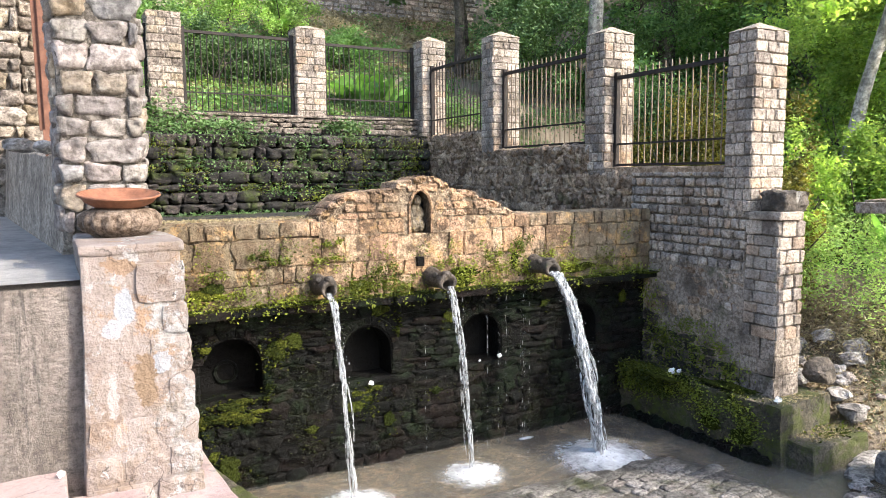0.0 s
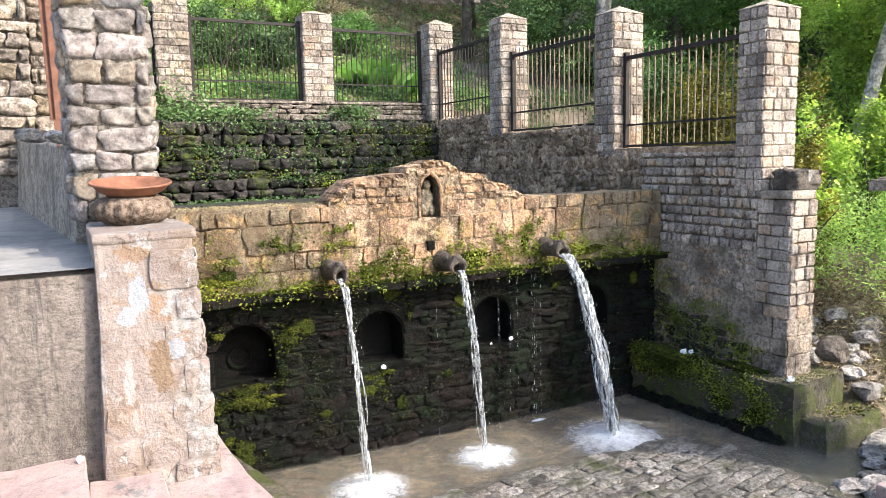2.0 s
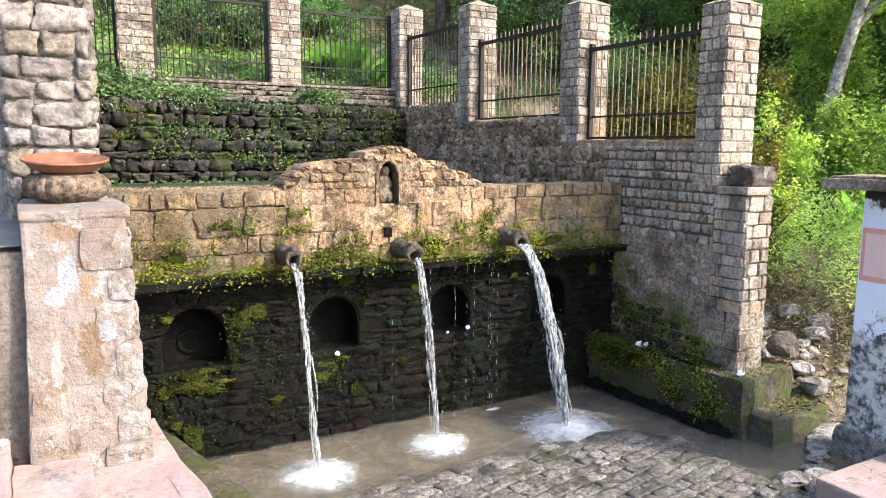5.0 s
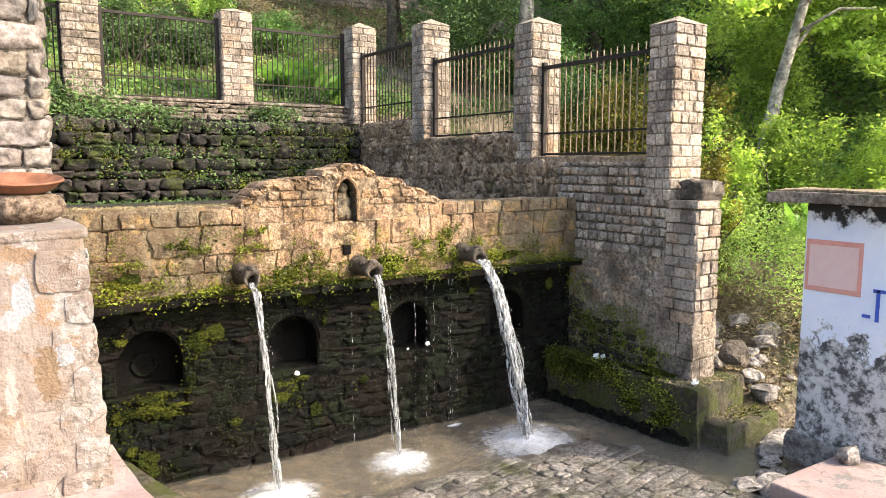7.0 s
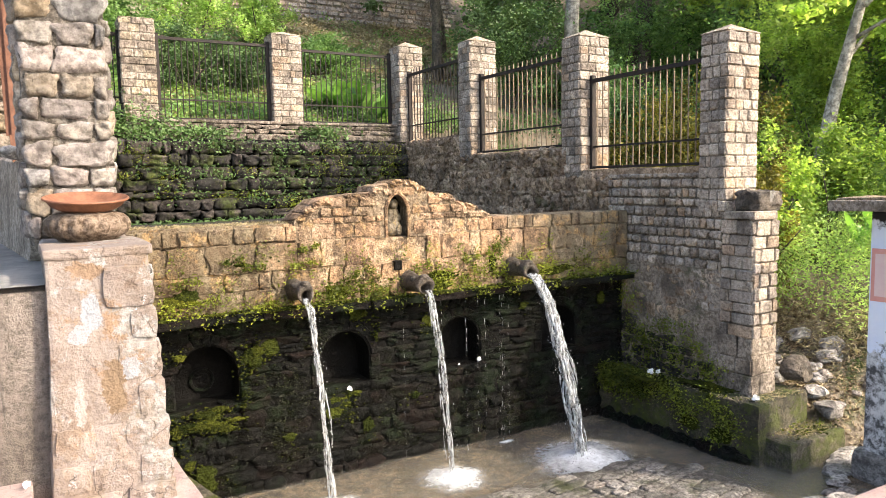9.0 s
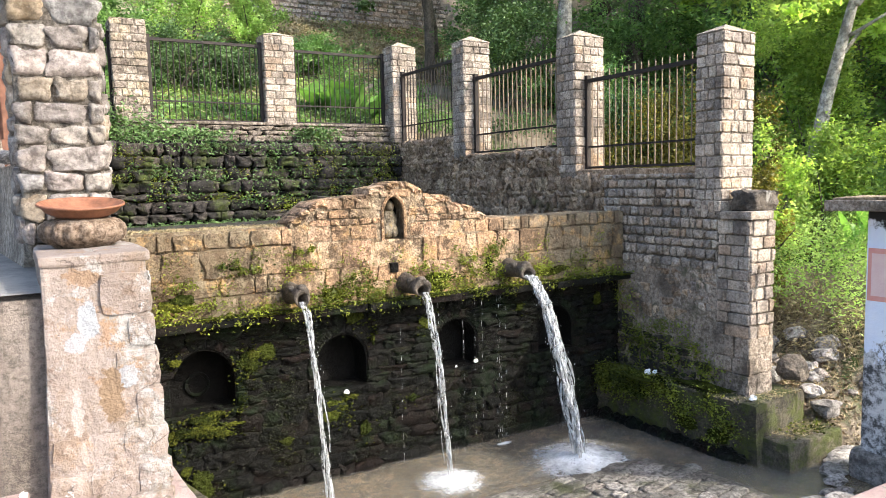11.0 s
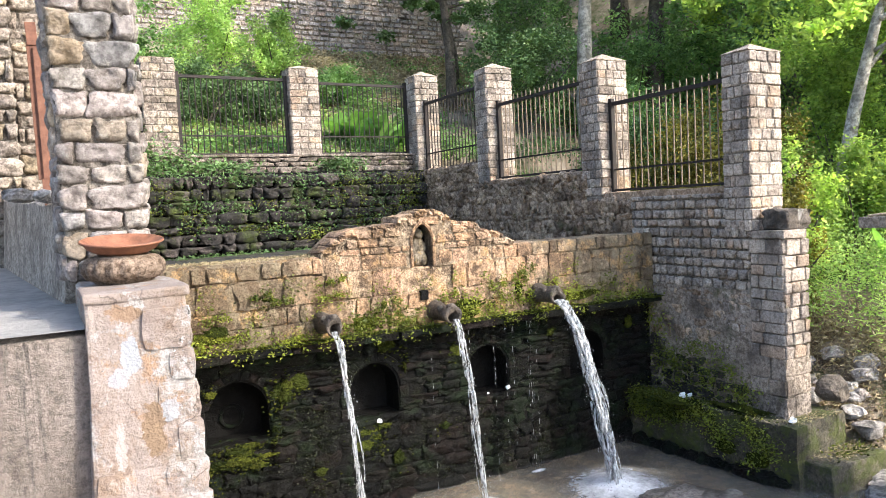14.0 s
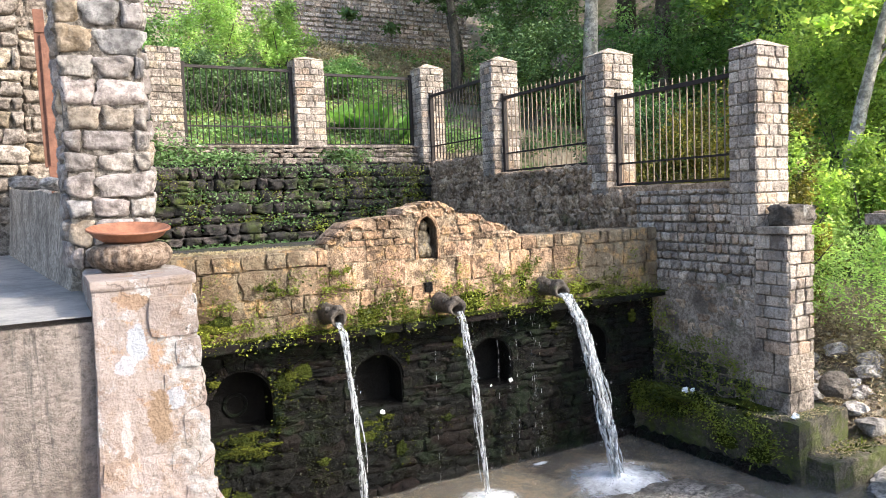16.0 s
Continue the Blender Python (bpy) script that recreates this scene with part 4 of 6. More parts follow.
block("core", (-2.795, -2.425, -1.445, -1.0, 2.15, 5.2), M_PALEMORTAR, big, 0.02, cuts=4, rough=0.02)
courses(big, (-2.81, -1.455, 2.19), (1, 0, 0), (0, -1, 0), 0.40, 3.0, 0.115, (0.12, 0.25), M_PALE, 0.016, 0.13, 0.008, rough=0.075, fine="rugged", vary=0.22, tilt=0.06, name="rough_stone")
courses(big, (-2.81, -1.0, 2.19), (0, -1, 0), (-1, 0, 0), 0.42, 2.9, 0.12, (0.12, 0.26), M_PALE, 0.016, 0.13, 0.008, rough=0.075, fine="rugged", vary=0.22, tilt=0.06, name="rough_stone")
courses(big, (-2.41, -1.42, 2.19), (0, 1, 0), (1, 0, 0), 0.42, 2.9, 0.12, (0.12, 0.26), M_PALE, 0.016, 0.13, 0.008, rough=0.075, fine="rugged", vary=0.22, tilt=0.06, name="rough_stone")

# ---- landing in front ----
landing = block("landing", (-7.0, -2.24, -8.0, -2.0, -0.2, 1.0), M_ROUGHPLASTER, None, 0.02)
tagged(landing, "stone landing and steps above the pool", "landing", kind="structure")
bm = bmesh.new()
for z in (-0.2, 0.36, 0.40):
    e = 0.03 if z > 0.38 else 0.0
    ring = [bm.verts.new((x, y, z)) for x, y in ((-2.36, 0.06), (-2.02 - e, 0.06), (-1.78 - e, -0.88), (-1.65 - e, -1.5), (-1.50 - e, -2.6), (-1.45 - e, -8.0), (-2.36, -8.0))]
    if z > -0.2:
        for i in range(7):
            bm.faces.new((prev_ring[i], prev_ring[(i + 1) % 7], ring[(i + 1) % 7], ring[i]))
    prev_ring = ring
bm.faces.new(ring)
bmesh.ops.triangulate(bm, faces=bm.faces[:])
for turn_ in range(6):
    bmesh.ops.subdivide_edges(bm, edges=[e for e in bm.edges if e.calc_length() > 0.12], cuts=1)
    bmesh.ops.triangulate(bm, faces=[f for f in bm.faces if len(f.verts) > 3])
for v in bm.verts:
    v.co += noise.noise_vector(v.co * 3) * 0.02 + noise.noise_vector(v.co * 10) * 0.012
part("kerb", bm, M_PLATFORM, landing)
for x0, x1, y0, y1, z in ((-5.0, -2.852, -3.9, -2.12, 1.235), (-2.848, -2.562, -3.2, -2.2, 1.14), (-2.558, -2.14, -3.1, -1.75, 1.075)):
    bm = box(bmesh.new(), x0, x1, y0, y1, 0.98, z, bevel=0.006)
    bmesh.ops.subdivide_edges(bm, edges=[e for e in bm.edges if e.calc_length() > 0.1], cuts=16, use_grid_fill=True)
    for v in bm.verts:
        v.co += noise.noise_vector(Vector((v.co.x * 5, v.co.y * 5, z))) * 0.014 + noise.noise_vector(v.co * 19) * 0.005
        v.co.x += 0.10 * smooth_step(-3.1, -1.8, v.co.y) * -1 if v.co.x > -2.25 else 0
    part("paving_slab", bm, M_PINK, landing)

# ---- pool and its water ----
pool_floor = block("pool_floor", (-1.9, 3.4, -1.4, 0.3, -0.3, -0.07), stone_mat("pool bed", [(0.30, 0.205, 0.115), (0.46, 0.335, 0.20)], grime=0.7, grain=16), None, 0, cuts=8, rough=0.02)
tagged(pool_floor, "brown silty floor of the pool", "floor", kind="structure")
water = part("water", box(bmesh.new(), -1.9, 6.0, -2.72, 0.3, -0.06, 0.0), M_WATER)
tagged(water, "shallow clear moving water in the pool", "water", kind="structure")

# ---- cobbled paving in front of the pool ----
EDGE = [(-1.75, -1.12), (-0.98, -1.10), (0.0, -0.97), (1.06, -1.05), (1.66, -1.08), (1.90, -1.45), (1.95, -1.95), (1.93, -2.35), (2.0, -2.65), (2.0, -5.0), (-1.75, -5.0)]


def inside(x, y, ring):
    hit = False
    for (xa, ya), (xb, yb) in zip(ring, ring[1:] + ring[:1]):
        if (ya > y) != (yb > y) and x < xa + (y - ya) * (xb - xa) / (yb - ya):
            hit = not hit
    return hit


M_COBBLE = stone_mat("worn cobble", [(0.10, 0.09, 0.073), (0.19, 0.17, 0.145), (0.31, 0.28, 0.25), (0.135, 0.12, 0.10), (0.24, 0.195, 0.16)], moss=0.48, moss_col=(0.035, 0.038, 0.016), grime=0.45, rough=0.6, grain=30)
M_COBBLEBED = stone_mat("wet silt between cobbles", [(0.09, 0.08, 0.06), (0.13, 0.115, 0.09)], moss=0.2, grime=0.4, rough=0.6)
bm = bmesh.new()
low = [bm.verts.new((x, y, -0.15)) for x, y in EDGE]
top = [bm.verts.new((x, y, 0.022)) for x, y in EDGE]
bm.faces.new(top)
for i in range(len(EDGE)):
    j = (i + 1) % len(EDGE)
    bm.faces.new((low[i], low[j], top[j], top[i]))
paving = tagged(part("pavement", bm, M_COBBLEBED), "worn wet cobbled pavement at the pool's edge", "pavement", kind="structure")
along = Vector((0.985, 0.17, 0)).normalized()
across = Vector((-along.y, along.x, 0))
row = 0
d = -1.9
while d < 0.9:
    w = rng.uniform(0.09, 0.13)
    s = -2.6 + rng.uniform(0, 0.2)
    while s < 3.0:
        ln = rng.uniform(0.12, 0.22)
        c = Vector((0.2, -1.4, 0)) + along * (s + ln / 2) + across * (d + w / 2)
        if inside(c.x, c.y, EDGE) and c.y > -3.2 and inside(c.x + 0.04, c.y + 0.03, EDGE):
            piece("cobble", stone_mesh(M_COBBLE, 0.06, 0.16, "rugged"), paving, (c.x, c.y, -0.006 + rng.uniform(-0.010, 0.008)), along, (ln - 0.004, w - 0.002, 0.085), 0.05)
        s += ln
    d += w


# ---- rocks ----
def rock(at, size, material, label="grey rounded rock on the bank", seed=0):
    bm = bmesh.new()
    bmesh.ops.create_icosphere(bm, subdivisions=3, radius=1)
    for v in bm.verts:
        q = v.co + noise.noise_vector(v.co * 1.1 + Vector((seed * 3.7, 2, 1))) * 0.45 + noise.noise_vector(v.co * 3 + Vector((seed, 0, 0))) * 0.10
        v.co = Vector((q.x * size[0] + at[0], q.y * size[1] + at[1], q.z * size[2] + at[2]))
    return tagged(part("rock", bm, material), label, "rock", "rocks on the bank")


M_ROCK = stone_mat("grey rock", [(0.20, 0.175, 0.155), (0.36, 0.325, 0.295), (0.50, 0.46, 0.42), (0.26, 0.20, 0.165)], grime=0.3, grain=16, strength=0.7)
rg = random.Random(5)
for k in range(84):
    y = rg.uniform(-2.05, 0.3)
    x = rg.uniform(3.05, 4.3)
    r = rg.choice([0.04, 0.05, 0.06, 0.07, 0.09, 0.12])
    z = ground_height(x, y)
    rock((x, y, z + r * 0.3), (r * rg.uniform(0.9, 1.5), r * rg.uniform(0.8, 1.2), r * rg.uniform(0.5, 0.9)), M_ROCK, seed=k)
for k, (x, y, r) in enumerate(((2.08, -2.42, 0.10), (2.25, -2.50, 0.13), (2.42, -2.62, 0.10), (2.15, -2.62, 0.12), (2.62, -2.25, 0.08), (2.8, -2.12, 0.10), (2.5, -2.40, 0.06), (3.02, -2.05, 0.11), (2.36, -2.36, 0.06), (3.2, -1.98, 0.13), (3.5, -1.9, 0.10))):
    rock((x, y, 0.02), (r * 1.4, r, r * 0.45), M_ROCK, "flat wet grey stone at the water's edge", seed=60 + k)
rock((3.20, -1.48, 0.66), (0.15, 0.13, 0.12), M_SPOUTDARK, "large dark boulder beside the pier", 81)
rock((3.40, -1.30, 0.66), (0.12, 0.09, 0.025), M_PALE, "flat pale stone slab among rocks", 82)

# ---- kiosk at the right ----
kiosk = thing("painted_kiosk", (3.6, -3.5, 0.2), "small blue limewashed masonry kiosk with a concrete slab roof", "kiosk")
block("body", (2.85, 3.10, -3.05, -2.30, 0.0, 2.15), M_BLUE, kiosk, 0.02, "peeling pale blue limewashed wall")
block("plinth", (2.80, 3.18, -3.10, -2.24, 0.0, 0.24), stone_mat("grey kiosk plinth", [(0.27, 0.25, 0.225), (0.40, 0.375, 0.345)], grime=0.5, grain=16, lichen=0.3), kiosk, 0.04, cuts=3, rough=0.02)
block("roof_slab", (2.66, 3.25, -3.15, -2.06, 2.15, 2.235), M_RENDER, kiosk, 0.01, "weathered concrete roof slab", cuts=3, rough=0.008)
block("roof_litter", (2.70, 3.22, -3.12, -2.10, 2.233, 2.255), M_LITTER, kiosk, 0.008, "brown leaf litter on the slab", cuts=4, rough=0.012)
panel = part("painted_panel", box(bmesh.new(), 2.843, 2.853, -2.76, -2.32, 1.45, 1.86), M_PINKPAINT, kiosk, "faded red painted square")
part("painted_panel_inner", box(bmesh.new(), 2.838, 2.848, -2.73, -2.35, 1.49, 1.82), plain_mat("faded pink paint", (0.62, 0.42, 0.40), (0.66, 0.50, 0.46), 12, 0.8), panel)
for ya, yb, za, zb in ((-2.90, -2.875, 1.28, 1.52), (-2.98, -2.85, 1.50, 1.525), (-2.84, -2.78, 1.30, 1.325), (-3.0, -2.985, 1.3, 1.5)):
    part("lettering_bar", box(bmesh.new(), 2.842, 2.852, ya, yb, za, zb), M_BLUEPAINT, kiosk)
side_landing = block("landing_side", (1.86, 3.6, -7.0, -2.72, -0.2, 0.22), M_PINK, None, 0.02, cuts=4, rough=0.012)
tagged(side_landing, "cracked pink cement landing beside the channel", "landing", kind="structure")
rock((2.64, -2.86, 0.27), (0.085, 0.07, 0.075), M_ROCK, "rounded grey boulder on the pink landing", 90)

# ---- urn and bowl on the pedestal ----
UX, UY = -2.565, -1.76
urn = thing("stone_urn", (UX, UY, 2.19), "squat fluted brown stone pot on the pedestal", "pot")
part("body", lathe(bmesh.new(), [(0.10, 0.0), (0.125, 0.012), (0.135, 0.022), (0.165, 0.035), (0.183, 0.062), (0.186, 0.085), (0.178, 0.108), (0.155, 0.130), (0.11, 0.142), (0.10, 0.130)], (UX, UY, 2.185), 96, 18, 0.07), stone_mat("brown pot stone", [(0.22, 0.14, 0.085), (0.26, 0.17, 0.10)], grime=0.45, grain=30), urn, smooth=True)
bowl = thing("clay_bowl", (UX, UY, 2.33), "shallow wide red clay bowl resting on the pot", "bowl")
bm = lathe(bmesh.new(), [(0.07, 0.0), (0.11, 0.008), (0.15, 0.030), (0.172, 0.058), (0.180, 0.062), (0.178, 0.068), (0.168, 0.064), (0.145, 0.040), (0.10, 0.020), (0.02, 0.016)], (0, 0, 0), 64)
bmesh.ops.transform(bm, matrix=Matrix.Translation((UX, UY, 2.326)) @ Matrix.Rotation(radians(7.5), 4, 'X'), verts=bm.verts)
shell = part("shell", bm, M_COPPER, bowl, smooth=True)
bm = bmesh.new()
ring = [Matrix.Translation((UX, UY, 2.326)) @ Matrix.Rotation(radians(7.5), 4, 'X') @ Vector((0.178 * math.cos(2 * math.pi * k / 48), 0.178 * math.sin(2 * math.pi * k / 48), 0.064)) for k in range(49)]
tube(bm, ring, [0.006] * 49, 8)
part("rim", bm, M_COPPER, shell, "rounded worn rim", smooth=True)

# ---- statue in the niche ----
bm = bmesh.new()
for at, r in (((-0.10, 0.11, 2.12), (0.058, 0.045, 0.14)), ((-0.10, 0.10, 2.06), (0.075, 0.05, 0.09)), ((-0.10, 0.09, 2.15), (0.06, 0.045, 0.075)), ((-0.095, 0.085, 2.245), (0.042, 0.04, 0.05)), ((-0.14, 0.075, 2.03), (0.035, 0.04, 0.055)), ((-0.06, 0.075, 2.03), (0.035, 0.04, 0.055)), ((-0.15, 0.09, 2.13), (0.022, 0.03, 0.05)), ((-0.05, 0.09, 2.13), (0.022, 0.03, 0.05))):
    bmesh.ops.create_icosphere(bm, subdivisions=3, radius=1, matrix=Matrix.Translation(at) @ Matrix.Diagonal((*r, 1)))
statue = part("statue", bm, stone_mat("worn gilded stone", [(0.20, 0.15, 0.085), (0.24, 0.18, 0.10)], moss=0.45, moss_col=(0.30, 0.19, 0.03), grime=0.6, rough=0.5, moss_scale=9), smooth=True)
tagged(statue, "small worn dark stone figure with yellow stains in a niche", "statue")


# ---- spouts and falling water ----
def spout(x, z, wide, long, label):
    s = thing("stone_spout", (x, 0, z), label, "spout", "water spouts")
    bm = bmesh.new()
    rings = []
    for y, k in ((0.10, 1.25), (-0.02, 1.2), (-0.10, 1.0), (-long * 0.7, 0.92), (-long, 1.0), (-long - 0.015, 0.92)):
        rings.append([bm.verts.new((x + math.cos(a) * wide * k, y, z + 0.02 + math.sin(a) * 0.075 * k * (1.1 if math.sin(a) > 0 else 0.85))) for a in [2 * math.pi * i / 20 for i in range(20)]])
    for y, k in ((-long - 0.012, 0.62), (-long + 0.12, 0.50)):
        rings.append([bm.verts.new((x + math.cos(a) * wide * k, y, z + 0.005 + math.sin(a) * 0.075 * k)) for a in [2 * math.pi * i / 20 for i in range(20)]])
    for r, q in zip(rings, rings[1:]):
        for i in range(20):
            bm.faces.new((r[i], r[(i + 1) % 20], q[(i + 1) % 20], q[i]))
    bm.faces.new(rings[-1])
    for v in bm.verts:
        v.co += noise.noise_vector(v.co * 7) * 0.020 + noise.noise_vector(v.co * 22) * 0.008
    part("channel", bm, M_SPOUT, s, smooth=True)
    bm = bmesh.new()
    for side in (-1, 1):
        bmesh.ops.create_icosphere(bm, subdivisions=2, radius=0.03, matrix=Matrix.Translation((x + side * wide * 0.75, -long * 0.62, z + 0.075)))
    bmesh.ops.create_icosphere(bm, subdivisions=2, radius=1, matrix=Matrix.Translation((x, -long * 0.9, z + 0.09)) @ Matrix.Diagonal((wide * 0.55, 0.05, 0.03, 1)))
    part("carving", bm, M_SPOUT, s, smooth=True)
    return s


M_SPOUT = stone_mat("dark spout stone", [(0.09, 0.075, 0.06), (0.14, 0.11, 0.085)], moss=0.2, moss_col=(0.07, 0.08, 0.015), grime=0.5, rough=0.55, grain=26)
SPOUTS = [(-1.03, 1.585, 0.062, 0.31, -0.98, -0.62), (-0.005, 1.555, 0.080, 0.31, 0.08, -0.56), (1.07, 1.60, 0.082, 0.30, 1.25, -0.80)]
spout(*SPOUTS[0][:4], "dark worn stone spout pouring a thin stream")
spout(*SPOUTS[1][:4], "broad dark stone spout with an animal snout")
spout(*SPOUTS[2][:4], "dark stone spout pouring a broad stream")


def stream(k, strands, spread, thick, label):
    """A falling jet: many thin wavering threads that part on the way down."""
    x, z, w, lg, tx, ty = SPOUTS[k]
    g = random.Random(40 + k)
    o = thing("water_stream", (tx, ty, 0), label, "water stream", "falling water")
    bm = bmesh.new()
    for i in range(strands):
        ox, oy, ph = g.uniform(-1, 1) * w * 0.55, g.uniform(-0.02, 0.02), g.uniform(0, 6)
        whole = i < strands * 0.25
        a = 0.0 if whole else g.uniform(0.0, 0.85)
        b = 1.0 if whole else min(1.0, a + g.uniform(0.10, 0.38))
        far = 1.0 if whole else 1.7
        pts, rad = [], []
        for j in range(27):
            q = a + (b - a) * j / 26
            fall = q ** 1.75
            px = x + (tx - x) * q + ox * (1 - 0.5 * q) + math.sin(q * 15 + ph) * spread * far * (0.15 + q)
            py = -lg + (ty + lg) * q + oy + math.cos(q * 12 + ph * 2) * spread * far * (0.15 + q)
            pts.append((px, py, (z - 0.012) * (1 - fall) + 0.0))
            rad.append(thick * (0.45 + 1.0 * math.sin(q * 37 + ph * 3) ** 2) * (1.15 - 0.45 * q) * (0.35 if j in (0, 26) else 1))
        tube(bm, pts, rad, 6)
    tagged(part("jet", bm, M_STREAM, o, smooth=True), kind="stuff")
    bm = bmesh.new()
    for i in range(320 if k == 2 else 140):
        q = g.uniform(0.2, 1.0)
        c = (x + (tx - x) * q + g.gauss(0, spread * 3.0 * q + 0.01), -lg + (ty + lg) * q + g.gauss(0, spread * 2.2 * q + 0.01), max(0.02, (z - 0.01) * (1 - q ** 1.75) + g.gauss(0, 0.02)))
        bmesh.ops.create_icosphere(bm, subdivisions=1, radius=g.uniform(0.0012, 0.0038), matrix=Matrix.Translation(c) @ Matrix.Diagonal((1, 1, g.uniform(1, 3.5), 1)))
    for i in range(240 if k == 2 else 150):
        a, r = g.uniform(0, 6.28), abs(g.gauss(0, 0.11 if k == 2 else 0.07))
        bmesh.ops.create_icosphere(bm, subdivisions=1, radius=g.uniform(0.002, 0.005), matrix=Matrix.Translation((tx + math.cos(a) * r, ty + math.sin(a) * r, 0.01 + abs(g.gauss(0, 0.045)) * (1.3 if k == 2 else 1))))
    tagged(part("spray", bm, M_STREAM, o, "white flying drops", smooth=True), kind="stuff")
    bm = bmesh.new()
    rr = (0.40, 0.36, 0.60)[k]
    mid = bm.verts.new((0, 0, 0.07))
    prev = None
    for ring in range(1, 9):
        q = ring / 8
        cur = []
        for i in range(36):
            a = 2 * math.pi * i / 36
            r = q * (1 + 0.28 * noise.noise(Vector((math.cos(a) * 1.6, math.sin(a) * 1.6, k * 5.1))))
            h = 0.065 * (1 - q) ** 2 + 0.004 + 0.03 * (1 - q) * noise.noise(Vector((math.cos(a) * r * 9, math.sin(a) * r * 9, 3)))
            cur.append(bm.verts.new((math.cos(a) * r * 1.1, math.sin(a) * r * 0.9, h)))
        for i in range(36):
            if prev:
                bm.faces.new((prev[i], prev[(i + 1) % 36], cur[(i + 1) % 36], cur[i]))
            else:
                bm.faces.new((mid, cur[(i + 1) % 36], cur[i]))
        prev = cur
    foam = part("splash_foam", bm, M_FOAM, o, "white foam where the jet strikes the pool", smooth=True)
    foam.matrix_basis = Matrix.LocRotScale((tx, ty, 0.002), None, (rr, rr, 1))


stream(0, 22, 0.010, 0.0075, "thin white stream falling from a spout into the pool")
stream(1, 20, 0.009, 0.0062, "narrow broken stream falling from a spout")
stream(2, 85, 0.026, 0.0095, "broad white broken stream falling from a spout")
drip = thing("water_drips", (0.9, 0, 0), "thin threads of water dripping from the ledge", "water drips")
bm = bmesh.new()
for x, z0 in ((0.86, 1.40), (0.885, 1.38), (0.70, 1.38), (0.62, 1.40), (0.50, 1.38), (0.905, 1.40), (0.955, 1.30), (-0.12, 1.38), (0.25, 1.40), (-0.86, 1.38)):
    z = z0
    while z > 0.05:
        ln = rng.uniform(0.02, 0.07)
        tube(bm, [(x + rng.uniform(-0.006, 0.006), -0.11, z), (x + rng.uniform(-0.006, 0.006), -0.112, z - ln)], [0.0012, 0.0019], 4)
        z -= ln + rng.uniform(0.01, 0.12)
tagged(part("thread", bm, M_STREAM, drip), kind="stuff")

for x, y, rx, ry in ((0.93, -0.10, 0.10, 0.035),):
    bm = bmesh.new()
    bmesh.ops.create_circle(bm, cap_ends=True, radius=1.0, segments=24)
    bmesh.ops.subdivide_edges(bm, edges=bm.edges[:], cuts=1)
    fl = tagged(part("foam_patch", bm, M_FOAM), "thin white foam drifting on the pool", "foam", "foam on the pool")
    fl.matrix_basis = Matrix.LocRotScale((x, y, 0.004), None, (rx * 1.5, ry * 1.5, 1))

# white scraps lying about
for at, r, lab in (((-0.56, 0.055, 0.715), 0.028, "small white crumpled paper on a sill"), ((0.74, 0.06, 0.78), 0.03, "white flower lying on a sill"), ((0.52, 0.055, 0.765), 0.014, "small white petal on a sill"), ((2.40, -0.47, 0.535), 0.04, "crumpled white scrap on the platform"), ((2.47, -0.50, 0.53), 0.03, "crumpled pink white scrap on the platform"), ((2.50, -1.58, 0.535), 0.04, "white stone scrap on the platform"), ((-2.875, -2.20, 1.248), 0.018, "torn white paper against the wall")):
    bm = bmesh.new()
    bmesh.ops.create_icosphere(bm, subdivisions=2, radius=1)
    for v in bm.verts:
        v.co = Vector(at) + Vector((v.co.x * r, v.co.y * r * 0.7, v.co.z * r * 0.8)) * 0.75 + noise.noise_vector(v.co * 2.6 + Vector(at)) * r * 0.7
    tagged(part("paper_scrap", bm, M_WHITE), lab, "litter")

# ---- terrace at the left: far rubble wall, boards ----
wall_west = block("wall_west", (-7.0, -3.06, 2.25, 2.8, 1.9, 7.0), M_PALEMORTAR, None, 0.02)
tagged(wall_west, "rough rubble wall standing beyond the terrace parapet", "wall", kind="structure")
courses(wall_west, (-3.9, 2.23, 2.4), (1, 0, 0), (0, -1, 0), 0.86, 3.6, 0.15, (0.14, 0.34), M_BROWN, 0.035, 0.14, 0.02, rough=0.09, fine="rugged", vary=0.3, tilt=0.08, name="rough_stone")
wall_gap = block("wall_gap", (-3.06, -2.5, 2.6, 2.9, 1.9, 7.0), M_PALEMORTAR, None, 0.01)
courses(wall_gap, (-3.06, 2.60, 2.4), (1, 0, 0), (0, -1, 0), 0.5, 3.4, 0.15, (0.14, 0.30), M_BROWN, 0.03, 0.14, 0.02, rough=0.09, fine="rugged", vary=0.3, tilt=0.08, name="rough_stone")
tagged(wall_gap, "dark wall in shade behind the opening", "wall", kind="structure")
frame_board = thing("door_frame_board", (-2.86, -0.3, 2.62), "reddish brown wooden frame post leaning in the opening", "board")
for a, b, r, nm in (((-2.872, -0.30, 3.60), (-2.862, -0.30, 2.76), 0.016, "board"), ((-2.838, -0.32, 3.57), (-2.832, -0.32, 2.76), 0.016, "board"), ((-2.845, -0.31, 2.765), (-2.838, -0.31, 2.60), 0.024, "foot_block"), ((-2.872, -0.30, 3.72), (-2.866, -0.30, 3.58), 0.024, "head_block")):
    bm = box(bmesh.new(), -r, r, -0.03, 0.03, 0, (Vector(a) - Vector(b)).length, bevel=0.003)
    bmesh.ops.transform(bm, matrix=Matrix.Translation(b) @ (Vector(a) - Vector(b)).to_track_quat('Z', 'Y').to_matrix().to_4x4(), verts=bm.verts)
    part(nm, bm, M_WOOD, frame_board)
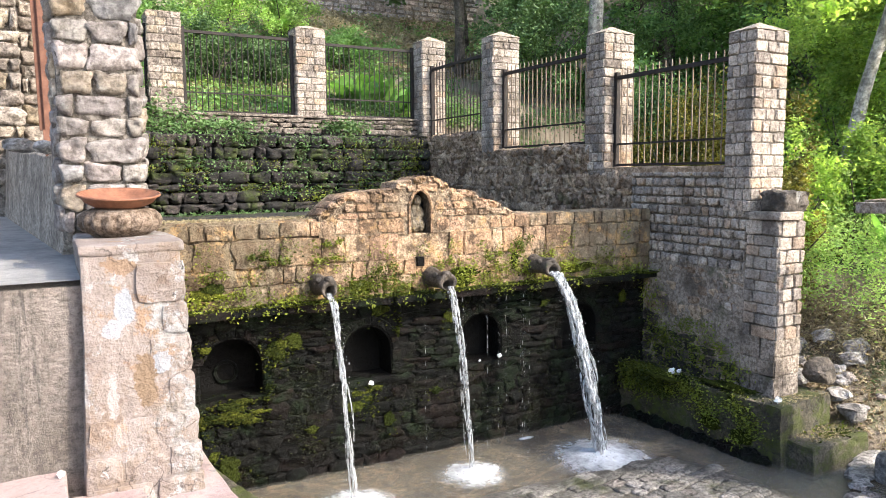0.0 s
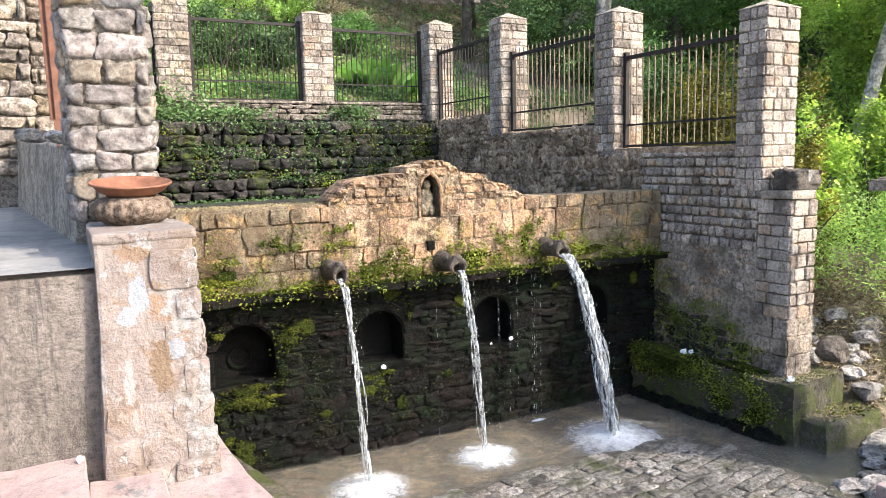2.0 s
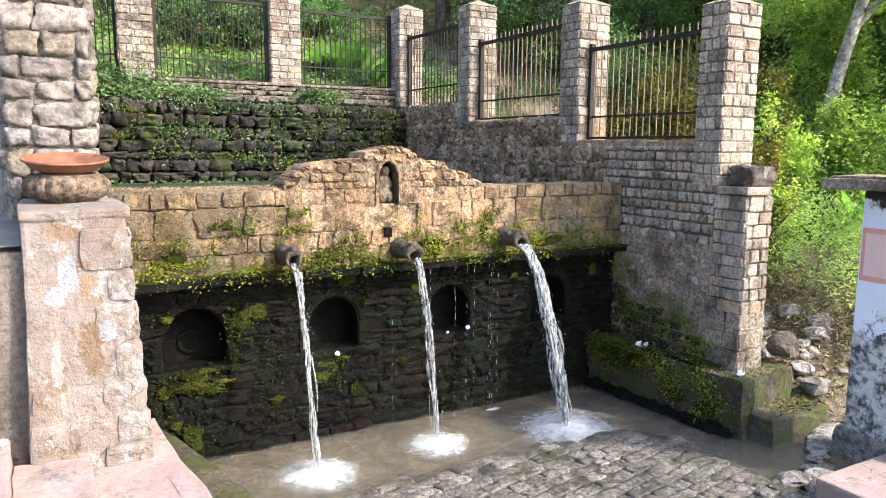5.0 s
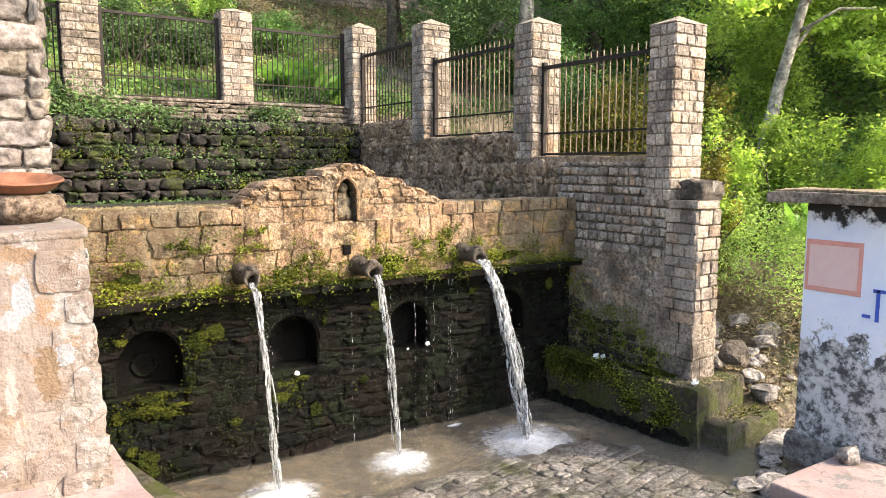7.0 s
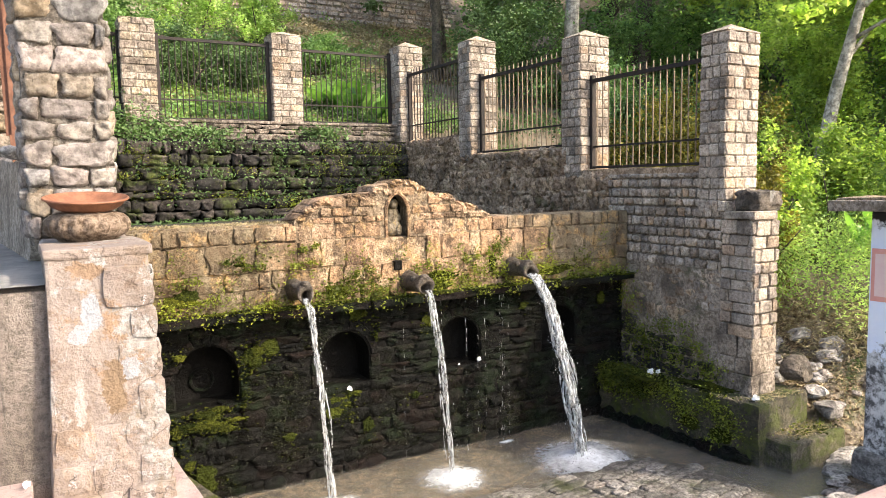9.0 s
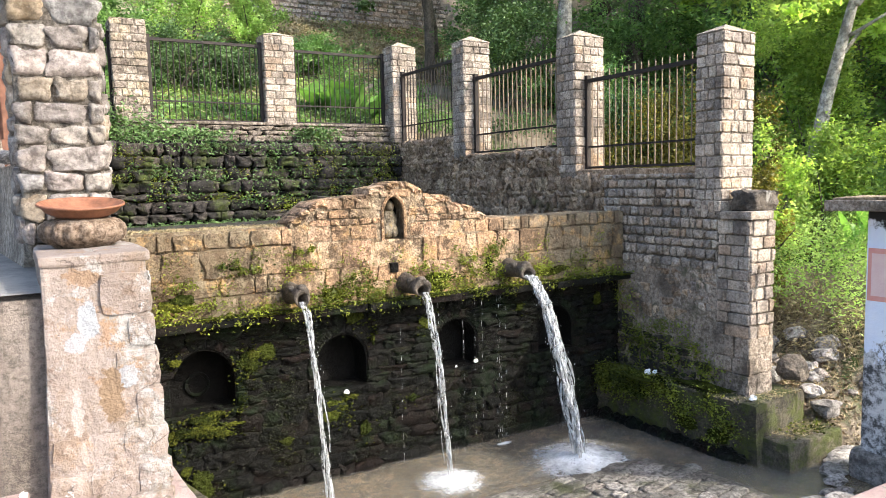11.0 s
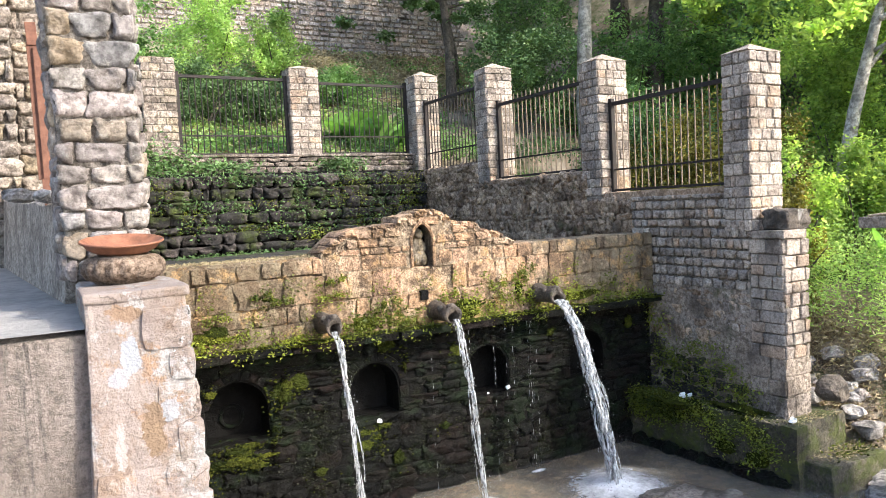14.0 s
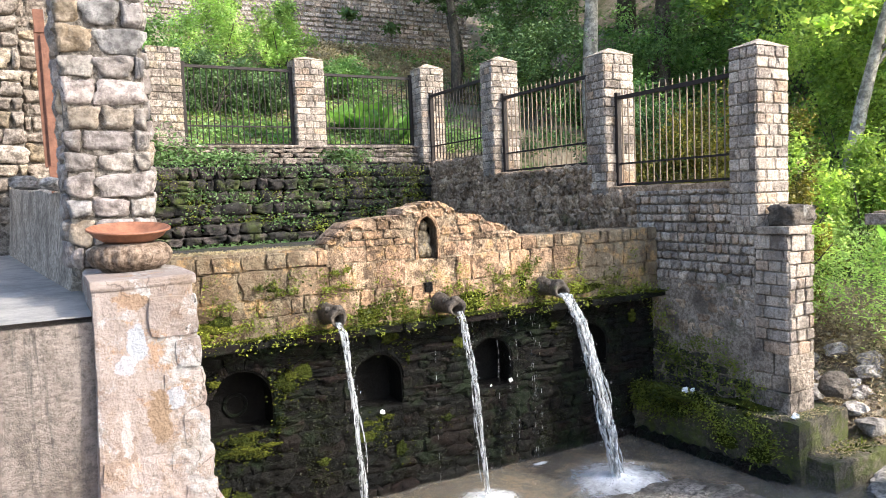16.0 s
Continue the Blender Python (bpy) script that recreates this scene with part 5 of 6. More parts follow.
rock((-2.99, -0.42, 2.66), (0.10, 0.07, 0.045), M_ROCK, "pale loose stone lying on the parapet", 95)
rock((-2.86, -0.55, 2.65), (0.07, 0.05, 0.04), M_ROCK, "pale loose stone lying on the parapet", 96)

# ---- far retaining wall up the hill ----
wall_hill = block("wall_hill", (-4.0, 8.4, 13.54, 14.2, 5.5, 10.6), M_RENDER, None, 0)
tagged(wall_hill, "long dry stone retaining wall up the hillside", "wall", kind="structure")
vs, fs = [], []
z = 6.7
while z < 10.6:
    h = rng.uniform(0.10, 0.15)
    x = -4.0
    while x < 8.4:
        ln = rng.uniform(0.12, 0.32)
        if rng.random() > 0.015:
            y, e, b = 13.55 - rng.uniform(0.02, 0.07), 0.012, len(vs)
            vs += [(x + e, 13.56, z + e), (x + ln - e, 13.56, z + e), (x + ln - e, 13.56, z + h - e), (x + e, 13.56, z + h - e)]
            e = 0.03
            vs += [(x + e, y, z + e), (x + ln - e, y, z + e), (x + ln - e, y, z + h - e), (x + e, y, z + h - e)]
            fs += [(b + 4, b + 5, b + 6, b + 7)] + [(b + i, b + (i + 1) % 4, b + 4 + (i + 1) % 4, b + 4 + i) for i in range(4)]
        x += ln
    z += h
me = bpy.data.meshes.new("wall_stones")
me.from_pydata(vs, [], fs)
me.materials.append(stone_mat("hill wall stone", [(0.30, 0.26, 0.23), (0.44, 0.38, 0.34), (0.54, 0.47, 0.42), (0.42, 0.29, 0.21)], islands=True, grime=0.25))
ob = new("wall_stones", me)
ob.parent = wall_hill
tagged(ob, kind="stuff")

# ---- plants ----
G = np.random.default_rng(11)


def on_ground(k, x0, x1, y0, y1, hmax, power=1.5, per=70, wide=0.13):
    """Points in tufts over a stretch of ground."""
    m = max(1, k // per)
    cx, cy, ch = G.uniform(x0, x1, m), G.uniform(y0, y1, m), hmax * G.uniform(0.35, 1.0, m)
    i = G.integers(0, m, k)
    x, y = cx[i] + G.normal(size=k) * wide, cy[i] + G.normal(size=k) * wide
    x, y = np.clip(x, x0 - 0.2, x1 + 0.2), np.clip(y, y0, y1 + 0.2)
    z = np.array([ground_height(a, b) for a, b in zip(x, y)])
    return np.c_[x, y, z + ch[i] * G.random(k) ** power]


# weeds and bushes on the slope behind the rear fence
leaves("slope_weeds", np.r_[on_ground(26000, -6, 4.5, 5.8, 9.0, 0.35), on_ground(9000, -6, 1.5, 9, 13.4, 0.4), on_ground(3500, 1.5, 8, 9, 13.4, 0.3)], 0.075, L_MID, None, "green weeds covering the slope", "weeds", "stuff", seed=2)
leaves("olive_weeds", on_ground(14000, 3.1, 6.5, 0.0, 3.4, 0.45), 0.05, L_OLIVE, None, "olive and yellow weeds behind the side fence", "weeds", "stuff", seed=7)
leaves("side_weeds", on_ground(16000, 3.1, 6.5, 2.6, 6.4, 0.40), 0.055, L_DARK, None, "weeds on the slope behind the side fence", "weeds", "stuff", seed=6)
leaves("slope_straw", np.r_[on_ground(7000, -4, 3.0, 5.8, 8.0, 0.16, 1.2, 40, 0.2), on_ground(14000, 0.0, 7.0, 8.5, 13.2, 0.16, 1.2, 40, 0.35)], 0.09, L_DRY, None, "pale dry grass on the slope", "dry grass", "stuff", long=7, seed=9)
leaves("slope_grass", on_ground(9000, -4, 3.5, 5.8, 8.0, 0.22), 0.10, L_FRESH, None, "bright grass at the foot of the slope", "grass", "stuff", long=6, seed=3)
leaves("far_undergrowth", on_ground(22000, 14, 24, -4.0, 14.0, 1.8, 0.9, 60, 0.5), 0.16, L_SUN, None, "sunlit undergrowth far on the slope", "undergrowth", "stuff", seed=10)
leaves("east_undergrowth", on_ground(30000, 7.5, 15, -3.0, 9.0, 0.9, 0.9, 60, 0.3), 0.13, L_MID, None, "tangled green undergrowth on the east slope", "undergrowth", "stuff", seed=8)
leaves("slope_litter", on_ground(16000, 0.5, 10, 8.5, 13.5, 0.12, 1.5, 12, 0.4), 0.09, L_DRY, None, "dry leaf litter on the upper slope", "leaf litter", "stuff", seed=4)


def bush(at, spread, count, size, material, label, seed, clumps=42, name="bush"):
    g = np.random.default_rng(seed)
    b = thing(name, at, label, "bush")
    bm = bmesh.new()
    for i in range(5):
        e = Vector(at) + Vector((g.normal() * spread[0] * 0.5, g.normal() * spread[1] * 0.5, spread[2] * g.uniform(0.6, 1.2)))
        tube(bm, [Vector(at) - Vector((0, 0, 0.1)), Vector(at).lerp(e, 0.5) + Vector((0, 0, 0.1)), e], [0.02, 0.014, 0.006], 5)
    part("stem", bm, M_BARK, b)
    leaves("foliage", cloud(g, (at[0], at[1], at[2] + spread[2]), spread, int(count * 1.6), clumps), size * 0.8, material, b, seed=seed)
    return b


for k, (x, y, sx, sz, cnt, size, m, lab) in enumerate((
        (0.2, 9.2, 0.9, 1.2, 5200, 0.085, L_FRESH, "tall light green bush on the slope"), (1.6, 9.8, 0.8, 0.8, 4200, 0.085, L_FRESH, "light green bush on the slope"),
        (-1.4, 8.6, 1.0, 0.9, 4800, 0.085, L_MID, "green bush behind the rear fence"), (-0.4, 7.4, 0.9, 0.6, 4500, 0.07, L_DARK, "dark bush behind the rear fence"),
        (0.4, 7.3, 0.7, 0.5, 3600, 0.07, L_DARK, "dark bush behind the rear fence"), (-3.0, 7.6, 1.1, 1.0, 4600, 0.08, L_MID, "green bush behind the rear fence"),
        (2.6, 8.4, 0.9, 0.5, 3600, 0.075, L_MID, "low green bush on the slope"), (3.6, 5.2, 0.6, 0.5, 3200, 0.07, L_DARK, "low bush behind the side fence"),
        (3.7, 2.0, 0.5, 0.45, 4200, 0.06, L_OLIVE, "low olive bush behind the side fence"), (3.9, 3.0, 0.6, 0.5, 4200, 0.06, L_DARK, "low dark bush behind the side fence"), (3.8, 4.2, 0.6, 0.5, 4200, 0.06, L_DARK, "low dark bush behind the side fence"), (4.8, 5.4, 0.9, 0.7, 5200, 0.07, L_DARK, "dark bush behind the side fence"), (4.3, 0.9, 0.55, 0.9, 6000, 0.06, L_OLIVE, "olive brown bush behind the side fence"), (4.5, 0.0, 0.55, 0.9, 6000, 0.06, L_OLIVE, "olive brown bush behind the side fence"), (5.4, 1.0, 0.8, 1.3, 7000, 0.07, L_OLIVE, "tall olive bush behind the side fence"), (5.6, 3.4, 0.9, 1.2, 7000, 0.075, L_DARK, "tall dark bush behind the side fence"), (4.4, 3.4, 0.8, 0.6, 4800, 0.075, L_FRESH, "fresh green bush behind the side fence"), (4.7, 1.7, 0.6, 0.8, 5000, 0.06, L_OLIVE, "yellow olive bush behind the side fence"),
        (5.0, 0.2, 0.7, 0.9, 5000, 0.07, L_SUN, "yellow green bush behind the side fence"), (5.6, 2.4, 1.0, 1.2, 6500, 0.07, L_OLIVE, "olive brown bush behind the side fence"),
        (6.6, 4.2, 1.3, 1.2, 6000, 0.085, L_MID, "green bush on the east slope"), (6.4, 0.2, 1.0, 0.9, 6000, 0.075, L_SUN, "sunlit bush on the east slope"),
        (7.4, -1.2, 1.0, 0.8, 5200, 0.075, L_SUN, "sunlit bush on the east slope"), (8.2, 1.6, 1.3, 1.4, 6500, 0.085, L_SUN, "tall sunlit bush on the east slope"),
        (9.6, 2.6, 1.6, 2.0, 9000, 0.095, L_SUN, "tall sunlit bush on the east slope"), (10.6, 0.4, 1.7, 2.2, 9000, 0.10, L_SUN, "tall sunlit bush on the east slope"), (8.8, -0.6, 1.1, 1.3, 7000, 0.085, L_SUN, "sunlit bush on the east slope"), (11.5, -2.0, 1.8, 2.0, 9000, 0.10, L_SUN, "tall sunlit bush on the east slope"), (10.8, 4.6, 1.8, 2.0, 9000, 0.10, L_MID, "tall green bush on the east slope"), (13.5, 2.6, 2.2, 2.6, 9000, 0.13, L_SUN, "tall sunlit thicket on the east slope"), (14.0, -0.6, 2.2, 2.6, 9000, 0.13, L_SUN, "tall sunlit thicket on the east slope"), (7.2, 8.6, 1.6, 1.6, 7000, 0.10, L_MID, "green thicket high on the slope"),
        (6.0, 7.0, 1.4, 1.2, 5600, 0.09, L_DARK, "dark bush high on the slope"), (8.6, 6.6, 1.6, 1.5, 6500, 0.095, L_MID, "green bush high on the slope"))):
    bush((x, y, ground_height(x, y)), (sx, sx * 0.8, sz), cnt, size, m, lab, 100 + k)

# broad leaved plants
def broad_plant(at, count, high, wide, seed, label):
    g = random.Random(seed)
    b = thing("broadleaf_plant", at, label, "plant", "broad-leaved plants")
    for i in range(count):
        a, ln = g.uniform(0, 6.28), high * g.uniform(0.6, 1.1)
        out = g.uniform(0.15, 0.75)
        bm = bmesh.new()
        rows = []
        base = Vector(at) + Vector((g.uniform(-0.1, 0.1), g.uniform(-0.1, 0.1), 0))
        d = Vector((math.cos(a), math.sin(a), 0))
        side = Vector((-d.y, d.x, 0))
        for j in range(8):
            q = j / 7
            c = base + d * (out * ln * q ** 1.6) + Vector((0, 0, ln * (q - 0.28 * out * q ** 3)))
            w = wide * (0.08 if q < 0.3 else math.sin(math.pi * min(1, (q - 0.25) / 0.75)) ** 0.7 + 0.03)
            rows.append([bm.verts.new(c - side * w + Vector((0, 0, 0.25 * w))), bm.verts.new(c), bm.verts.new(c + side * w + Vector((0, 0, 0.25 * w)))])
        for r, q in zip(rows, rows[1:]):
            bm.faces.new((r[0], r[1], q[1], q[0]))
            bm.faces.new((r[1], r[2], q[2], q[1]))
        part("leaf", bm, L_BROAD, b, smooth=True)


L_BROAD = leaf_mat("broad bright leaves", [(0.14, 0.32, 0.06), (0.22, 0.44, 0.09), (0.34, 0.54, 0.14)], 0.45, 0.35)
for k, (x, y) in enumerate(((2.0, 6.2), (2.35, 6.35), (2.65, 6.15), (2.2, 6.6), (1.75, 6.45))):
    broad_plant((x, y, ground_height(x, y)), 13, 0.60, 0.135, 300 + k, "bright broad-leaved plant behind the rear fence")
for k, (x, y) in enumerate(((5.45, -0.98), (5.68, -0.72), (5.36, -0.78))):
    broad_plant((x, y, ground_height(x, y) + 0.3), 6, 0.62, 0.06, 320 + k, "bright broad-leaved plant on the bank")

# ferns on the bank beside the pier, dry stalks under them
leaves("bank_ferns", np.r_[on_ground(15000, 4.25, 6.0, -2.0, 1.6, 0.55, 0.6) + [0, 0, 0.25], on_ground(12000, 4.6, 7.5, -2.4, 1.0, 0.7, 0.8) + [0, 0, 0.3]], 0.042, L_FRESH, None, "pale green ferns on the bank", "ferns", "stuff", long=2.6, seed=31)
leaves("bank_stalks", on_ground(3200, 4.15, 4.7, -1.9, 0.8, 0.30, 1.0), 0.06, L_DRY, None, "dry hanging stalks below the ferns", "dry stalks", "stuff", long=14, seed=32)
leaves("bank_straw", on_ground(3600, 3.1, 4.6, -1.95, 0.4, 0.07, 1.3, 20, 0.14), 0.045, L_DRY, None, "pale straw lying between rocks", "dry straw", "stuff", long=9, seed=34)
leaves("platform_litter", np.r_[np.c_[G.uniform(2.45, 3.1, 260), G.uniform(-1.66, -1.50, 260), 0.515 + 0.012 * G.random(260)], np.c_[G.uniform(2.6, 3.22, 420), G.uniform(-1.88, -1.64, 420), 0.228 + 0.02 * G.random(420)], np.c_[G.uniform(2.3, 2.52, 160), G.uniform(-1.6, -0.2, 160), 0.515 + 0.01 * G.random(160)]], 0.03, L_DRY, None, "bits of straw and leaf litter on the platform", "leaf litter", "stuff", long=5, seed=35)
leaves("bank_litter", on_ground(9000, 3.0, 4.8, -2.1, 0.4, 0.04, 1.5, 8, 0.3), 0.04, M_LITTER, None, "brown leaf litter between rocks", "leaf litter", "stuff", seed=33)


# ---- trees ----
def tree(at, high, girth, lean, crown, count, size, bark, leafmat, label, seed):
    g = np.random.default_rng(seed)
    t = thing("tree", at, label, "tree", "trees on the slope")
    a = Vector(at)
    top = a + Vector((lean[0], lean[1], high))
    trunk = [a - Vector((0, 0, 0.3))] + [a.lerp(top, q) + Vector((math.sin(q * 5 + seed) * 0.10, math.cos(q * 4 + seed) * 0.10, 0)) for q in (0.15, 0.35, 0.6, 0.8, 1.0)]
    stem = part("trunk", tube(bmesh.new(), trunk, [girth * 1.25, girth, girth * 0.85, girth * 0.65, girth * 0.45, girth * 0.15], 12), bark, t, smooth=True)
    pts = []
    ends = []
    for i in range(11):
        q = g.uniform(0.45, 1.0)
        s = a.lerp(top, q)
        d = Vector(g.normal(size=3))
        d.z = abs(d.z) * 0.5
        e = s + Vector((d.x * crown[0] * 0.55, d.y * crown[1] * 0.55, d.z * crown[2] * 0.5 + 0.2))
        part("limb", tube(bmesh.new(), [s, s.lerp(e, 0.5) + Vector((0, 0, 0.15)), e], [girth * 0.35 * (1.2 - q * 0.6), girth * 0.2, girth * 0.06], 6), bark, stem, smooth=True)
        ends.append(e)
    ends = np.array([list(e) for e in ends])
    sub = ends[g.integers(0, len(ends), 70)] + g.normal(size=(70, 3)) * np.array(crown) * 0.34
    count = int(count * 1.5)
    pick = g.integers(0, 70, count)
    c = sub[pick] + g.normal(size=(count, 3)) * np.array([0.34, 0.34, 0.2]) * min(crown) * 0.24
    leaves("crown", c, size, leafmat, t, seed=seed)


for k, (x, y, high, girth, lean, crown, cnt, size, bark, lm, lab) in enumerate((
        (7.2, 1.1, 4.8, 0.105, (0.05, -1.25), (1.7, 1.7, 1.4), 4500, 0.11, M_PALEBARK, L_SUN, "tree with a pale leaning trunk and sunlit leaves"),
        (6.9, 6.0, 6.5, 0.17, (0.1, 0.1), (1.8, 1.8, 1.8), 6500, 0.13, M_PALEBARK, L_MID, "tall straight tree with grey bark"),
        (9.2, 6.4, 6.0, 0.22, (0.3, 0.3), (2.2, 2.2, 2.0), 8000, 0.13, M_BARK, L_MID, "tree with dark trunk on the slope"),
        (5.3, 8.8, 4.2, 0.12, (-0.5, -0.4), (1.7, 1.7, 1.2), 6500, 0.13, M_BARK, L_DARK, "dark leaved tree above the rear corner"),
        (6.4, 10.6, 4.6, 0.15, (-0.6, 0.0), (1.8, 1.8, 1.4), 6500, 0.13, M_BARK, L_DARK, "dark leaved tree high on the slope"),
        (10.5, 3.4, 5.5, 0.2, (0.3, 0.0), (2.4, 2.4, 2.2), 9000, 0.13, M_BARK, L_SUN, "sunlit tree on the east slope"),
        (12.5, 6.5, 6.0, 0.25, (0.0, 0.0), (3.0, 3.0, 2.8), 10000, 0.15, M_BARK, L_SUN, "sunlit tree on the east slope"),
        (9.6, -0.8, 4.8, 0.17, (0.4, -0.2), (2.0, 2.0, 2.0), 8000, 0.11, M_BARK, L_SUN, "sunlit tree on the east slope"),
        (12.8, 1.0, 5.5, 0.22, (0.2, -0.2), (2.8, 2.8, 2.8), 9000, 0.14, M_BARK, L_MID, "green tree on the east slope"),
        (12.0, 10.5, 7.0, 0.25, (0.0, 0.0), (3.0, 3.0, 2.8), 9000, 0.16, M_BARK, L_MID, "tall green tree high on the slope"),
        (9.6, 13.0, 6.0, 0.2, (0.0, 0.0), (2.6, 2.6, 2.4), 8000, 0.16, M_BARK, L_DARK, "dark tree high on the slope"),
        (15.5, 4.5, 7.0, 0.25, (0.0, 0.0), (3.4, 3.4, 3.2), 9000, 0.18, M_BARK, L_MID, "green tree far on the slope"),
        (16.0, -1.5, 6.0, 0.25, (0.0, 0.0), (3.4, 3.4, 3.2), 9000, 0.18, M_BARK, L_SUN, "sunlit tree far on the slope"))):
    tree((x, y, ground_height(x, y)), high, girth, lean, crown, cnt, size, bark, lm, lab, 500 + k)

# ---- ferns, ivy and moss on the walls ----
def patch(k, at, spread):
    return G.normal(size=(k, 3)) * np.array(spread) + np.array(at)


pts = [patch(75, (x + ox, -0.035, z + oz), (w * 0.38, 0.022, h * 0.5)) for ox, oz in ((-0.05, 0.0), (0.055, 0.015)) for x, z, w, h in ((-0.72, 1.50, 0.14, 0.05), (-0.80, 1.55, 0.08, 0.06), (-0.55, 1.62, 0.10, 0.07), (-0.30, 1.52, 0.16, 0.04), (0.25, 1.55, 0.12, 0.06), (0.35, 1.66, 0.08, 0.07), (0.55, 1.50, 0.16, 0.04), (0.72, 1.62, 0.09, 0.09), (0.90, 1.62, 0.06, 0.10), (0.86, 1.76, 0.06, 0.07), (1.20, 1.70, 0.06, 0.06), (1.45, 1.60, 0.14, 0.04), (1.9, 1.52, 0.22, 0.04), (2.3, 1.50, 0.12, 0.05), (-1.25, 1.50, 0.14, 0.04), (-1.5, 1.86, 0.06, 0.03), (-1.35, 1.80, 0.07, 0.04), (-1.7, 1.56, 0.2, 0.035), (-1.85, 1.72, 0.09, 0.05), (-0.95, 1.80, 0.10, 0.03), (0.12, 1.70, 0.06, 0.06), (-0.62, 1.56, 0.10, 0.05), (-0.45, 1.70, 0.07, 0.05), (-0.9, 1.92, 0.05, 0.03), (-0.42, 1.58, 0.08, 0.05), (0.45, 1.55, 0.10, 0.05), (0.62, 1.74, 0.05, 0.04), (0.95, 1.86, 0.04, 0.06), (1.02, 1.60, 0.05, 0.08), (1.30, 1.52, 0.12, 0.05), (-2.0, 1.52, 0.12, 0.04), (0.0, 1.58, 0.05, 0.05))]
for k in range(110):
    x, q = G.uniform(-2.2, 2.2), G.random() ** 1.8
    if abs(x - 0.1) > 1.35 and G.random() < 0.35:
        continue
    pts.append(patch(int(G.integers(8, 30)), (x, -0.03, 1.50 + 0.42 * q), (0.022 + 0.02 * G.random(), 0.014, 0.02 + 0.035 * G.random())))
for k in range(45):
    pts.append(patch(14, (G.uniform(-2.2, 2.4), -0.12, 1.44), (0.035, 0.015, 0.03)))
leaves("wall_top_straw", np.c_[G.uniform(-2.3, -0.95, 900), 0.02 + 0.40 * G.random(900), 2.122 + 0.012 * G.random(900)], 0.026, L_DRY, None, "dry grass and straw on the wall top", "dry grass", "stuff", long=4, seed=49)
pts.append(np.c_[G.uniform(-2.3, 2.5, 1000), G.uniform(-0.14, -0.02, 1000), 1.465 + 0.04 * G.random(1000) ** 2])
leaves("wall_ferns", np.concatenate(pts), 0.024, L_MOSS, None, "small bright ferns and moss on the spout wall", "ferns", "stuff", seed=41)
def cushions(name, spots, label, seed):
    """Low swelling moss cushions grown over stone, in one mesh."""
    g = random.Random(seed)
    bm = bmesh.new()
    for at, size, count in spots:
        wide = [max(w * 1.25, 0.014) for w in size]
        for lump in range(1 + count // 14):
            mid = [a + g.gauss(0, w * 0.6) for a, w in zip(at, size)]
            k = g.uniform(0.35, 0.7)
            made = bmesh.ops.create_icosphere(bm, subdivisions=4, radius=1)
            for v in made["verts"]:
                p = Vector((mid[0] + v.co.x * wide[0] * k, mid[1] + v.co.y * wide[1] * k, mid[2] + v.co.z * wide[2] * k))
                edge = noise.noise_vector(v.co * 2.2 + Vector(mid) * 13) * 0.5
                p += Vector((edge.x * wide[0], edge.y * wide[1], edge.z * wide[2])) * k
                v.co = p + noise.noise_vector(p * 60) * 0.007 + noise.noise_vector(p * 150) * 0.004
        for i in range(count * 2):
            p = [a + g.gauss(0, w) for a, w in zip(at, size)]
            r = g.uniform(0.004, 0.012)
            made = bmesh.ops.create_icosphere(bm, subdivisions=1, radius=1)
            for v in made["verts"]:
                q = v.co + noise.noise_vector(v.co * 1.7 + Vector(p) * 31) * 0.5 + noise.noise_vector(v.co * 5 + Vector(p) * 17) * 0.25
                v.co = Vector((p[0] + q.x * r * (0.5 if size[0] < 0.02 else 1.2), p[1] + q.y * r * (0.5 if size[1] < 0.02 else 1.2), p[2] + q.z * r * 0.8))
    return tagged(part(name, bm, M_MOSS, smooth=True), label, "moss", kind="stuff")


film_pts = np.concatenate([patch(100, (G.uniform(-2.2, 2.45), 0.062, G.uniform(0.05, 1.34)), (0.09, 0.010, 0.06)) for k in range(110)])
clear = np.ones(len(film_pts), bool)
for cx, r in ARCH:
    clear &= ~((np.abs(film_pts[:, 0] - cx) < r + 0.02) & (film_pts[:, 2] > SILL - 0.02) & (np.hypot(film_pts[:, 0] - cx, np.maximum(0, film_pts[:, 2] - SPRING)) < r + 0.02))
clear &= (film_pts[:, 2] > 0.02) & (film_pts[:, 2] < 1.39)
leaves("wet_wall_film", film_pts[clear], 0.017, L_WETMOSS, None, "thin dark wet moss growing over the black wall", "moss", "stuff", seed=51)
